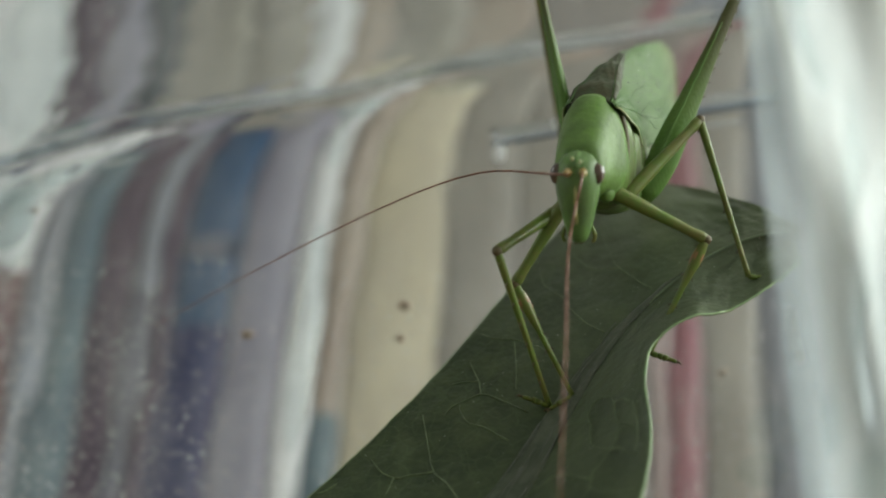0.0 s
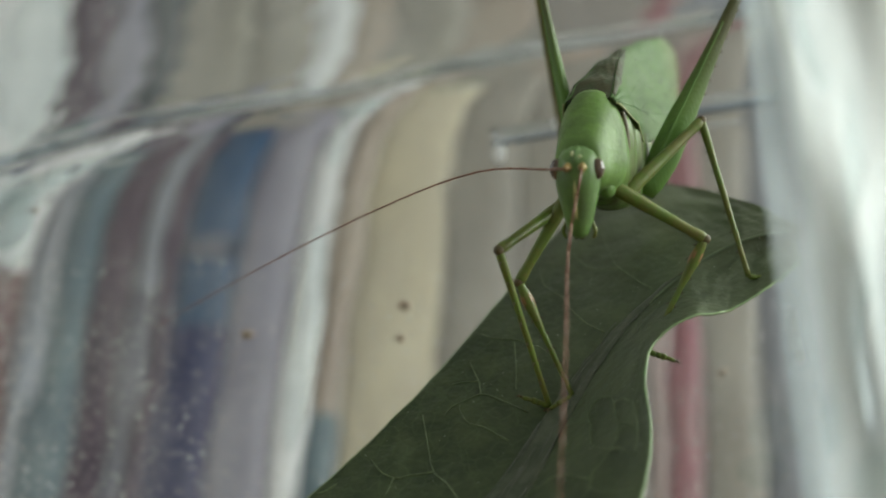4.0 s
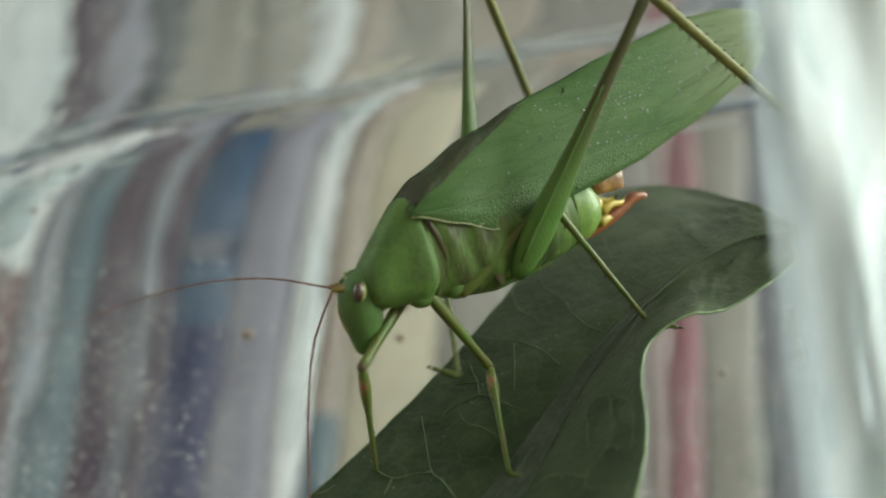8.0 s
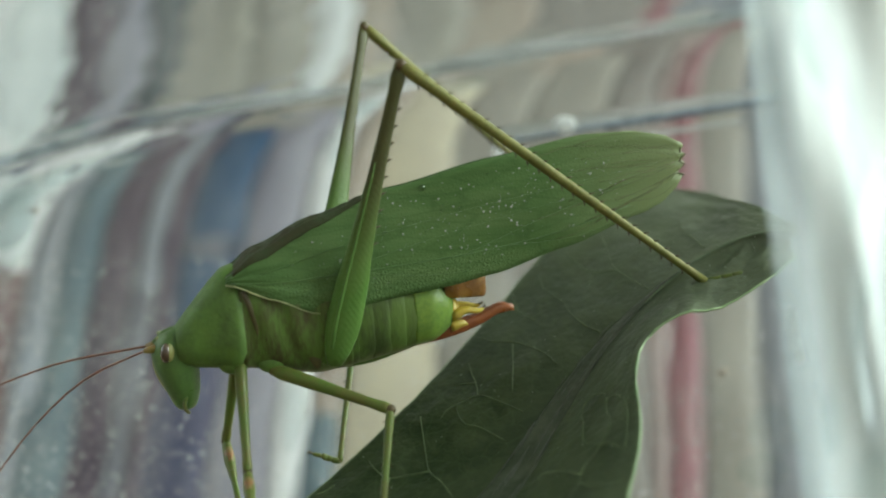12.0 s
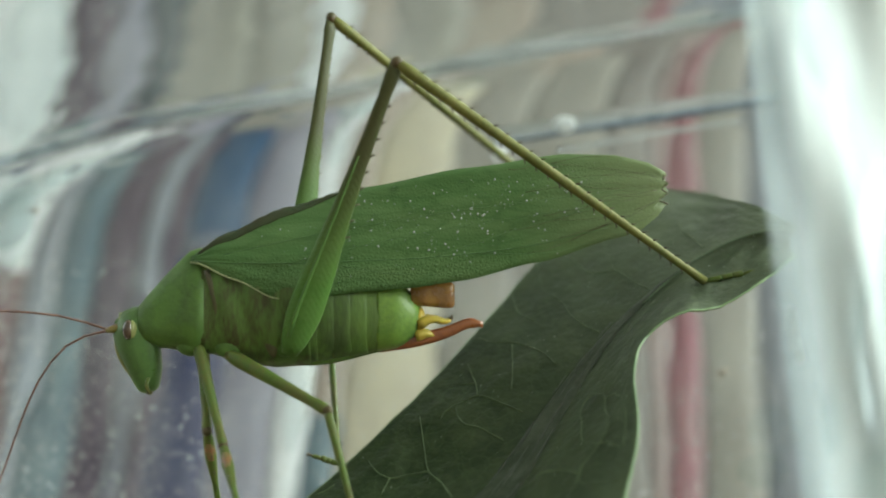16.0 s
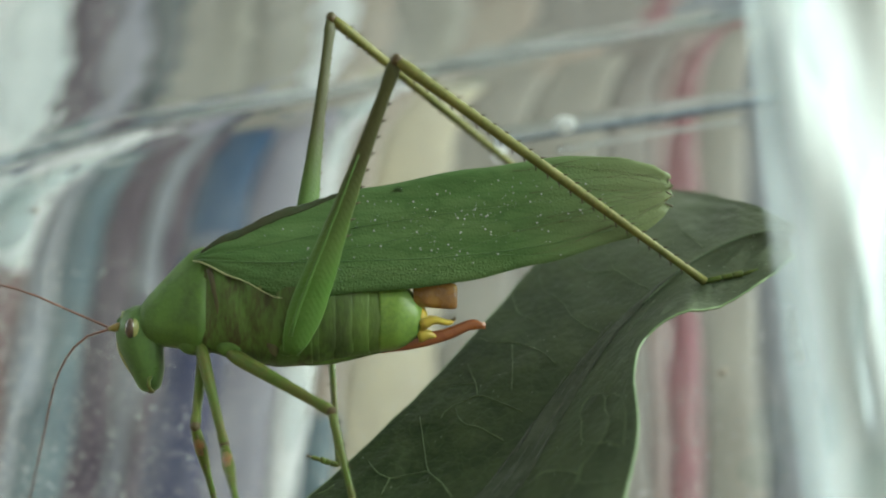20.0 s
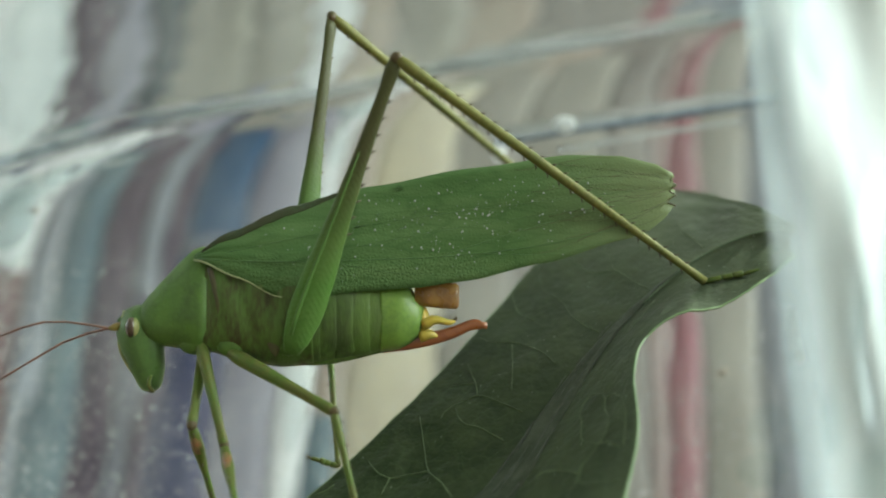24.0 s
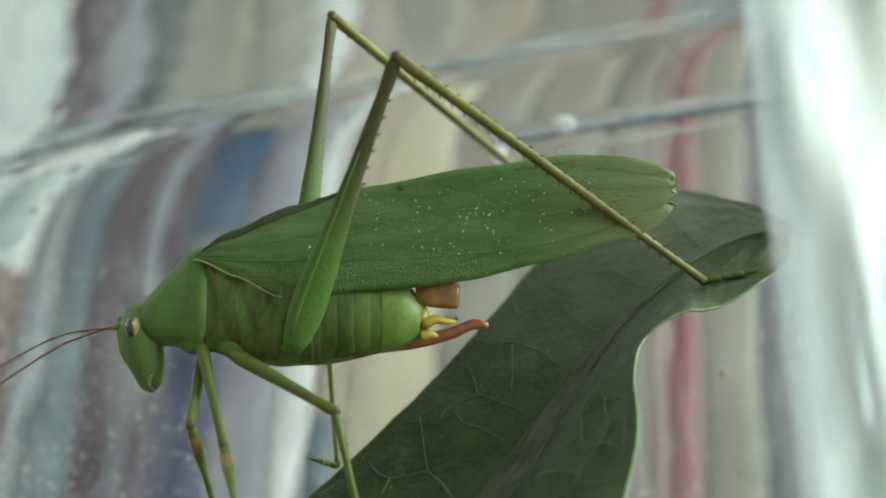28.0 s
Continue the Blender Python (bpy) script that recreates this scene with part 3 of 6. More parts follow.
def books():
    book((-0.0981, 0.0995), (-0.0841, 0.0995), 0.0803, 0.50, -0.015, ('white', 'white'), ())
    # white top band painted as the bright reflection below the crease at left
    book((-0.0851, 0.0995), (-0.0756, 0.0995), 0.0822, 0.50, 0.012, ('maroon', 'faded maroon'), ((0.68, 1, 'white'),))
    book((-0.0760, 0.0995), (-0.0717, 0.0995), 0.0841, 0.50, 0.022, ('grey', 'pale grey'), ())
    book((-0.0720, 0.0995), (-0.0648, 0.0995), 0.0841, 0.50, 0.031, ('teal', 'grey teal'), ())
    book((-0.0650, 0.0995), (-0.0578, 0.0995), 0.0873, 0.50, 0.037, ('mauve', 'dark mauve'), ())
    book((-0.0583, 0.0995), (-0.0542, 0.0995), 0.0874, 0.50, 0.048, ('dusk', 'dull grey'), ((0.6, 1, 'grey'),))
    book((-0.0543, 0.0995), (-0.0509, 0.0995), 0.0900, 0.50, 0.051, ('mauve', 'dark mauve'), ())
    book((-0.0515, 0.0995), (-0.0408, 0.0995), 0.0900, 0.50, 0.065, ('blue', 'deep blue'), ((0.5, 0.97, 'azure'), (0.66, 0.7, 'lilac')))
    book((-0.0412, 0.0995), (-0.0308, 0.0995), 0.0927, 0.50, 0.074, ('lilac', 'lilac grey'), ())
    book((-0.0310, 0.0995), (-0.0255, 0.0995), 0.0947, 0.50, 0.084, ('white', 'white'), ())
    book((-0.0259, 0.0995), (-0.0199, 0.0995), 0.0968, 0.50, 0.092, ('tan', 'tan'), ((0, 0.30, 'teal'),))
    book((-0.0197, 0.0995), (-0.0048, 0.0995), 0.0987, 0.50, 0.087, ('cream', 'cream'), ())
    book((-0.0047, 0.0995), (0.0088, 0.0995), 0.1021, 0.50, 0.085, ('beige', 'pale beige'), ())
    book((0.0089, 0.0995), (0.0244, 0.0995), 0.1055, 0.50, 0.083, ('beige', 'beige'), ())
    book((0.0243, 0.0995), (0.0333, 0.0995), 0.1083, 0.50, 0.087, ('taupe', 'taupe'), ())
    book((0.0332, 0.0995), (0.0365, 0.0995), 0.1111, 0.50, 0.089, ('rose', 'dusty rose'), ())
    book((0.0365, 0.0995), (0.0422, 0.0995), 0.1125, 0.50, 0.086, ('crimson', 'crimson'), ())
    book((0.0430, 0.0995), (0.0532, 0.0995), 0.1145, 0.50, 0.065, ('beige', 'pale beige'), ())
    book((0.0534, 0.0995), (0.0654, 0.0995), 0.1166, 0.50, 0.060, ('grey', 'pale grey'), ())
    book((0.0659, 0.0995), (0.0799, 0.0995), 0.1180, 0.50, 0.049, ('beige', 'pale beige'), ())
    # rear row added for the front spines' shifted image through the upper wall
    book((-0.1471, 0.1775), (-0.1197, 0.1775), 0.1572, 0.50, -0.111, ('grey', 'pale grey'), ())
    book((-0.1244, 0.1775), (-0.0937, 0.1775), 0.1506, 0.50, -0.067, ('white', 'white'), ())
    book((-0.0960, 0.1775), (-0.0857, 0.1775), 0.1545, 0.50, -0.044, ('mauve', 'dark mauve'), ())
    book((-0.0864, 0.1775), (-0.0755, 0.1775), 0.1525, 0.50, -0.037, ('lilac', 'lilac grey'), ())
    book((-0.0761, 0.1775), (-0.0670, 0.1775), 0.1555, 0.50, -0.031, ('slate', 'slate blue'), ())
    book((-0.0683, 0.1775), (-0.0489, 0.1775), 0.1504, 0.50, -0.019, ('beige', 'greyish beige'), ())
    book((-0.0518, 0.1775), (-0.0351, 0.1775), 0.1534, 0.50, 0.009, ('beige', 'greyish beige'), ())
    book((-0.0368, 0.1775), (-0.0269, 0.1775), 0.1504, 0.50, 0.026, ('white', 'white'), ())
    book((-0.0279, 0.1775), (-0.0165, 0.1775), 0.1545, 0.50, 0.034, ('tan', 'tan'), ())
    book((-0.0178, 0.1775), (0.0020, 0.1775), 0.1505, 0.50, 0.047, ('beige', 'beige'), ())
    book((0.0003, 0.1775), (0.0201, 0.1775), 0.1526, 0.50, 0.063, ('tan', 'tan'), ())
    book((0.0179, 0.1775), (0.0498, 0.1775), 0.1508, 0.50, 0.084, ('taupe', 'taupe'), ())
    book((0.0485, 0.1775), (0.0569, 0.1775), 0.1539, 0.50, 0.096, ('crimson', 'crimson'), ())
    book((0.0567, 0.1775), (0.0742, 0.1775), 0.1509, 0.50, 0.097, ('grey', 'grey'), ())
    book((0.0728, 0.1775), (0.0972, 0.1775), 0.1531, 0.50, 0.111, ('beige', 'pale beige'), ())
    book((0.0949, 0.1775), (0.1223, 0.1775), 0.1514, 0.50, 0.132, ('beige', 'pale beige'), ())


# ---------------------------------------------------------------- the plastic tub
def sheet(rows, thick, shift, bulge=None, rear_slot=0):
    """A bent sheet through rows of points (millimetres), given its thickness along shift; bulge(row, column, point) adds to it."""
    bm = bmesh.new()
    s = Vector(shift).normalized() * thick
    front = [[bm.verts.new(Vector(p) * MM) for p in r] for r in rows]
    rear = [[bm.verts.new((Vector(p) + s * (1 if bulge is None else 1 + bulge(i, j, Vector(p)) / thick)) * MM) for j, p in enumerate(r)] for i, r in enumerate(rows)]
    h, w = len(rows), len(rows[0])
    for i in range(h - 1):
        for j in range(w - 1):
            bm.faces.new((front[i][j], front[i][j + 1], front[i + 1][j + 1], front[i + 1][j]))
            bm.faces.new((rear[i][j], rear[i + 1][j], rear[i + 1][j + 1], rear[i][j + 1])).material_index = rear_slot
    for i in range(h - 1):
        for j in (0, w - 1):
            bm.faces.new((front[i][j], front[i + 1][j], rear[i + 1][j], rear[i][j]))
    for j in range(w - 1):
        for i in (0, h - 1):
            bm.faces.new((front[i][j], rear[i][j], rear[i][j + 1], front[i][j + 1]))
    return bm


RIDGE = [(-76.3, 31.0, 56.25), (-59.38, 33.0, 60.19), (-48.04, 35.0, 63.76), (-40.23, 35.5, 66.01), (-32.35, 36.0, 68.34), (-22.56, 36.5, 70.18), (-11.45, 37.0, 72.17), (1.0, 38.0, 74.62), (13.59, 38.5, 77.2), (23.74, 39.0, 79.05), (34.6, 39.5, 81.17), (46.81, 40.0, 83.56), (62.3, 40.5, 86.34)]
LEDGE = [(5.45, 36.5, 67.27), (9.07, 36.8, 67.98), (15.92, 37.0, 69.12), (24.67, 37.2, 70.45), (33.78, 37.5, 71.92), (41.68, 37.8, 73.21)]


# milky patches painted as the bright highlights on the back walls
GLARE_PATCHES = [((-45.7, 31.0, 55.06), 2.0, 4.2, 22), ((-45.93, 32.5, 57.95), 2.2, 3.2, 28), ((-44.87, 36.5, 66.09), 2.6, 0.9, -20), ((-44.43, 32.5, 60.77), 3.6, 1.8, -24), ((-39.62, 33.5, 63.24), 3.4, 0.8, -18), ((-9.07, 35.0, 70.01), 2.2, 0.9, -14), ((-46.65, 32.5, 59.15), 3.4, 4.6, 25), ((-43.09, 33.0, 61.7), 4.4, 1.3, -22), ((-36.59, 33.5, 64.45), 6.0, 0.7, -12), ((-8.82, 35.0, 70.38), 3.0, 0.8, -12), ((-11.28, 35.0, 66.7), 0.9, 3.4, 14),
          ((-14.27, 29.0, 45.7), 1.6, 12.0, 8), ((33.89, 28.0, 36.2), 2.6, 3.0, 0), ((32.58, 27.0, 32.32), 2.8, 1.8, 0), ((1.61, 36.5, 73.03), 3.2, 0.9, -10), ((-45.71, 39.0, 75.27), 4.2, 9.0, 10), ((-41.77, 37.5, 67.86), 3.0, 1.0, -20)]


def tub():
    t = tagged(new("plastic_tub"), "scuffed clear plastic tub with ridged walls and misty droplets", "tub")
    line = curve(RIDGE, 170)

    def uneven(p, d, seed):
        """Thick and thin spots of the moulded wall; d: millimetres from the bend, where it is most uneven."""
        q = Vector((p.x + 0.9 * p.z * math.exp(-d / 5), seed, p.z * 0.55))
        near = math.exp(-d / 3.5)
        return (0.06 + 0.06 * near) * noise.noise(q * 0.26) + (0.016 + 0.008 * near) * noise.noise(q * 0.62 + Vector((7, 3, 5))) + 0.16 * math.exp(-d / 2.2)
    rows = []
    for k in range(64):
        f = 1 - (1 - k / 63) ** 1.35
        rows.append([(p.x, p.y + 0.1 - (1 - f) * (p.z - 1.2) * 0.25 - 0.5 * math.sin(math.pi * f) + 0.25 * math.sin(p.x * 0.55 + 1.3 * f) * (1 - f), 1.2 + (p.z - 1.2) * f) for p in line])
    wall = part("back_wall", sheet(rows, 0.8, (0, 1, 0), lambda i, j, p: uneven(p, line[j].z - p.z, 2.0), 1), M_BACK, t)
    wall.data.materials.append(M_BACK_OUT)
    wall.visible_shadow = False
    rows = []
    for k in range(48):
        f = (k / 47) ** 1.4
        rows.append([(p.x, p.y + 0.1 + 9 * f + 0.3 * math.sin(p.x * 0.4 + 2 * f) * f, p.z + 0.02 + f * (112 - p.z)) for p in line])
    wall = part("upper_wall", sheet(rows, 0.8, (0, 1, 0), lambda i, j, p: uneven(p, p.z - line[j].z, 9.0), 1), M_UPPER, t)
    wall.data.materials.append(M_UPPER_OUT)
    wall.visible_shadow = False
    for k, (dz, r0) in enumerate(((-0.15, 0.22), (1.25, 0.13))):
        pts = [p + Vector((0, -0.3, dz * (1 + 0.35 * math.sin(p.x * 0.13)) + 0.12 * noise.noise(Vector((p.x * 0.3, k, 0))))) for p in line]
        part("ridge", tube(pts, [r0 * (1 + 0.55 * noise.noise(Vector((p.x * 0.22, 4 + k, 1)))) for p in line], 10), M_CREASE, t, "glinting crease in the plastic")
    rows = [[(p.x, p.y - 0.5 + 0.12 * k, p.z + (0.2 + 0.06 * math.sin(p.x * 0.2)) * k) for p in line[::2]] for k in range(7)]
    part("shoulder", sheet(rows, 0.2, (0, 1, 0)), M_SHOULDER, t, "milky bent shoulder above the crease")
    part("ledge", tube(curve(LEDGE, 20), [0.95 - 0.01 * i for i in range(20)], 10), M_RIDGE, t, "short moulded rib that catches the light")
    part("ledge_line", tube([p + Vector((0, -0.7, -0.9)) for p in curve(LEDGE, 20)], [0.26 + 0.014 * i for i in range(20)], 8), M_BLUELINE, t, "blue-grey line under the rib")
    part("ledge_rim", tube(curve([(12.5, 36.3, 65.7), (19.0, 36.6, 66.9), (26.0, 36.8, 68.0), (32.7, 37.0, 69.0)], 20), [0.34 - 0.006 * i for i in range(20)], 8), M_RIDGE, t, "clear lower edge of the rib")
    # white beads stand in for the two glints on the rib
    for c, r in (((6.13, 35.0, 65.36), (0.75, 0.4, 1.0)), ((13.2, 35.0, 68.5), (1.25, 0.4, 0.95))):
        bm = bmesh.new()
        ball(bm, c, r, 14, 10)
        part("glint_bead", bm, M_GLINT, t, "small white bead painted as a glint")
    for c, rx, rz, tilt in GLARE_PATCHES:
        bm = bmesh.new()
        ball(bm, c, (rx, 0.12, rz), 18, 12, Matrix.Rotation(radians(tilt), 4, "Y"))
        part("glare_patch", bm, M_GLARE, t, "milky patch painted as a bright highlight on the plastic")
    bm = bmesh.new()
    for c, r in (((-4.04, 31.0, 49.06), 0.75), ((-4.42, 30.0, 45.63), 0.55), ((-20.4, 30.0, 46.1), 0.7), ((29.12, 30.0, 42.09), 0.6), ((-43.69, 33.0, 59.16), 0.5)):
        ball(bm, c, (r, 0.15, r * 0.7), 9, 6)
    tagged(part("dirt", bm, M_DIRT, t, "brown dirt specks"), kind="stuff")
    # milky side wall: a rounded lip near the opening that runs back beside the leaf
    def side_point(u, z):
        x = 19.2 - 0.15 * (z - 55) + 40 * u
        y = -27 - 8.7 * (u * 3) ** 1.5 + 2.8 * noise.noise(Vector((u * 12, 3.0, z * 0.06))) * min(1, u * 9) + 0.45 * noise.noise(Vector((u * 26, 5.0, z * 0.13))) + 1.0 * math.exp(-u * 40) - 0.12 * (z - 55)
        return Vector((x, y, z))
    rows = [[side_point((j / 109) ** 1.6, 1.0 + 110 * k / 49) for j in range(110)] for k in range(50)]
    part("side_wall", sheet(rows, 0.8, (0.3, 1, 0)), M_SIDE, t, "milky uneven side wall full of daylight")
    # more milky patches, painting the daylight glare onto the side wall
    for u, z, rx, rz, tilt in ((0.065, 71.5, 1.0, 3.4, -6), (0.075, 66.0, 0.5, 2.4, -20), (0.115, 61.0, 0.7, 5.0, 4), (0.085, 42.0, 1.1, 1.6, 0), (0.11, 52.0, 0.5, 3.6, 8), (0.045, 45.0, 0.6, 2.0, 0)):
        bm = bmesh.new()
        ball(bm, side_point(u, z) + Vector((0, -0.15, 0)), (rx, 0.1, rz), 18, 12, Matrix.Rotation(radians(tilt), 4, "Y"))
        part("glare_patch", bm, M_GLARE, t, "milky patch painted as a bright highlight on the plastic")
    part("tub_floor", box(bmesh.new(), (-0.070, -0.03, 0.0004), (0.052, 0.0275, 0.0010), 0.0001), M_FLAT, t, smooth=False)
    part("left_wall", sheet([[(-71 - 6 * f, y, 1 + 110 * f) for y in (-28, -8, 12, 29 + 9 * f)] for f in (0, 0.33, 0.66, 1)], 0.6, (-1, 0, 0)), M_FLAT, t)
    # a sharp little glint on the side wall, painted as a thin white strip
    part("glint_strip", tube(curve([(20.17, -26.3, 51.47), (20.37, -26.2, 50.1), (20.77, -26.0, 48.47)], 8), 0.11, 6), M_GLINT, t, "short white strip painted as a glint")
    return t


def droplets(n, place, size):
    """A scatter of tiny flattened drops: place(i) gives a point and the way out of the surface."""
    one = bmesh.new()
    bmesh.ops.create_uvsphere(one, u_segments=8, v_segments=5, radius=1)
    one.verts.index_update()
    pts, faces = [v.co.copy() for v in one.verts], [[v.index for v in f.verts] for f in one.faces]
    one.free()
    bm = bmesh.new()
    for i in range(n):
        c, out = place(i)
        r = size(i)
        m = Matrix.Translation(Vector(c) * MM) @ Vector(out).to_track_quat("Z", "Y").to_matrix().to_4x4() @ Matrix.Diagonal((r * MM, r * MM, r * 0.55 * MM, 1))
        vs = [bm.verts.new(m @ p) for p in pts]
        for f in faces:
            bm.faces.new([vs[k] for k in f])
    return bm


# ---------------------------------------------------------------- the leaf
LEAF_LEFT = [(-27.35, -15.6, 24.80), (-21.42, -10.6, 28.97), (-11.53, -2.88, 35.07), (-3.9, 2.8, 41.05), (3.27, 9.7, 48.02), (9.02, 16.68, 54.1), (16.24, 23.18, 59.63), (22.9, 21.56, 60.78), (26.7, 11.3, 59.07), (29.07, 3.82, 56.83)]
LEAF_MID = [(-12.04, -21.6, 27.03), (-5.44, -15.6, 30.48), (3.56, -7.88, 36.13), (8.93, -1.28, 42.07), (12.76, 1.88, 46.69), (16.15, 3.52, 50.05), (19.88, 4.7, 53.16), (23.25, 4.98, 55.14), (26.15, 4.68, 56.27), (29.12, 3.52, 56.54)]
LEAF_RIGHT = [(3.08, -27.5, 28.7), (9.1, -20.0, 32.2), (12.15, -15.2, 38.14), (13.77, -10.8, 41.91), (14.14, -6.6, 45.47), (15.40, -3.8, 48.03), (18.41, -2.8, 49.80), (21.48, -1.8, 50.36), (25.11, -0.6, 52.18), (28.25, 1.0, 54.14)]


def leaf_point(u, v):
    """A point of the leaf's upper face: u from the stalk to the tip, v from -1 (one margin) to 1."""
    k = 61
    i = u * (k - 1)
    a = int(min(i, k - 2))
    f = i - a
    L, C, R = (c[a].lerp(c[a + 1], f) for c in LEAF_CURVES)
    # small notches and waves along the margins
    e = v * (1 + 0.012 * v ** 6 * noise.noise(Vector((u * 38, 3.0 + v, 0))))
    p = C.lerp(L, -e) if e < 0 else C.lerp(R, e)
    lift = 0.9 * abs(v) * (1 - abs(v)) * 2 + 0.35 * math.sin(u * 21) * abs(v)
    # shallow pillows between the veins
    lift += (0.55 * noise.noise(Vector((u * 17, v * 4.2, 4.0))) + 0.18 * noise.noise(Vector((u * 48, v * 12, 9.0)))) * min(1.0, abs(v) * 3)
    if v > 0.8:
        lift += (v - 0.8) * 3.0 * min(1.0, max(0.0, (u - 0.2) * 6))
    p = p + Vector((0, -0.55, 0.55)) * lift * 0.55
    if v > 0:
        # beyond the fold the near half sinks into a trough and rolls out again at the margin
        w = min(1.0, max(0.0, (u - 0.46) / 0.2))
        p = p + Vector((0.05, 1.0, -0.05)) * 1.7 * w * w * (3 - 2 * w) * math.sin(math.pi * v ** 0.8)
    return p


def leaf_out(u, v):
    """The way out of the leaf's upper face."""
    a, b = leaf_point(min(1, u + 0.006), v) - leaf_point(max(0, u - 0.006), v), leaf_point(u, min(1, v + 0.01)) - leaf_point(u, max(-1, v - 0.01))
    n = a.cross(b).normalized()
    return n if n.y < 0 else -n


LEAF_CURVES = [curve(c, 61) for c in (LEAF_LEFT, LEAF_MID, LEAF_RIGHT)]
# side veins: places (u, v) along each, and its half width in millimetres
VEINS_A = [
    ([(0.74, -0.067), (0.732, -0.233), (0.725, -0.308), (0.74, -0.508)], 0.04),
    ([(0.597, -0.067), (0.593, -0.217), (0.593, -0.4), (0.608, -0.558), (0.619, -0.683)], 0.04),
    ([(0.479, -0.108), (0.483, -0.267), (0.494, -0.417), (0.508, -0.533), (0.516, -0.742), (0.534, -0.875), (0.549, -0.992)], 0.04),
    ([(0.589, -0.383), (0.571, -0.525), (0.571, -0.642), (0.575, -0.833)], 0.04),
    ([(0.409, -0.225), (0.424, -0.383), (0.431, -0.55), (0.431, -0.667), (0.428, -0.808), (0.431, -0.925)], 0.04),
]
VEINS_B = [
    ([(0.336, -0.217), (0.351, -0.425), (0.358, -0.583), (0.351, -0.642), (0.34, -0.7), (0.329, -0.692)], 0.04),
    ([(0.358, -0.583), (0.376, -0.675), (0.387, -0.758), (0.398, -0.842)], 0.04),
    ([(0.376, -0.683), (0.373, -0.767), (0.369, -0.825)], 0.04),
    ([(0.299, -0.208), (0.314, -0.392), (0.321, -0.517), (0.34, -0.642), (0.347, -0.658)], 0.04),
]
VEINS_C = [
    ([(0.233, -0.242), (0.248, -0.358), (0.263, -0.483), (0.288, -0.608), (0.31, -0.717), (0.332, -0.833)], 0.045),
    ([(0.263, -0.483), (0.259, -0.583), (0.255, -0.658), (0.263, -0.767), (0.277, -0.875)], 0.045),
    ([(0.255, -0.658), (0.237, -0.617)], 0.045),
    ([(0.428, -0.642), (0.398, -0.508), (0.365, -0.383)], 0.045),
    ([(0.237, -0.967), (0.241, -0.933), (0.248, -0.925)], 0.045),
]
VEINS_D = [
    ([(0.468, -0.633), (0.475, -0.8), (0.497, -0.967)], 0.045),
]
VEINS_E = [
    ([(0.325, 0.392), (0.336, 0.325), (0.354, 0.317), (0.365, 0.367), (0.376, 0.5), (0.373, 0.558), (0.387, 0.7), (0.384, 0.825), (0.365, 0.867)], 0.045),
    ([(0.373, 0.558), (0.354, 0.6), (0.34, 0.675), (0.318, 0.692), (0.299, 0.658), (0.281, 0.625), (0.266, 0.583), (0.244, 0.608), (0.23, 0.6)], 0.045),
    ([(0.34, 0.675), (0.343, 0.792), (0.34, 0.9)], 0.045),
    ([(0.299, 0.658), (0.303, 0.742), (0.299, 0.9)], 0.045),
    ([(0.325, 0.392), (0.31, 0.433), (0.299, 0.492), (0.299, 0.642)], 0.045),
]
VEINS_F = [
    ([(0.255, 0.583), (0.259, 0.433), (0.255, 0.267), (0.248, 0.242)], 0.045),
    ([(0.244, 0.608), (0.241, 0.708), (0.244, 0.833), (0.248, 0.95)], 0.045),
    ([(0.365, 0.867), (0.336, 0.883), (0.299, 0.9)], 0.045),
]
LEAF_VEINS = VEINS_A + VEINS_B + VEINS_C + VEINS_D + VEINS_E + VEINS_F


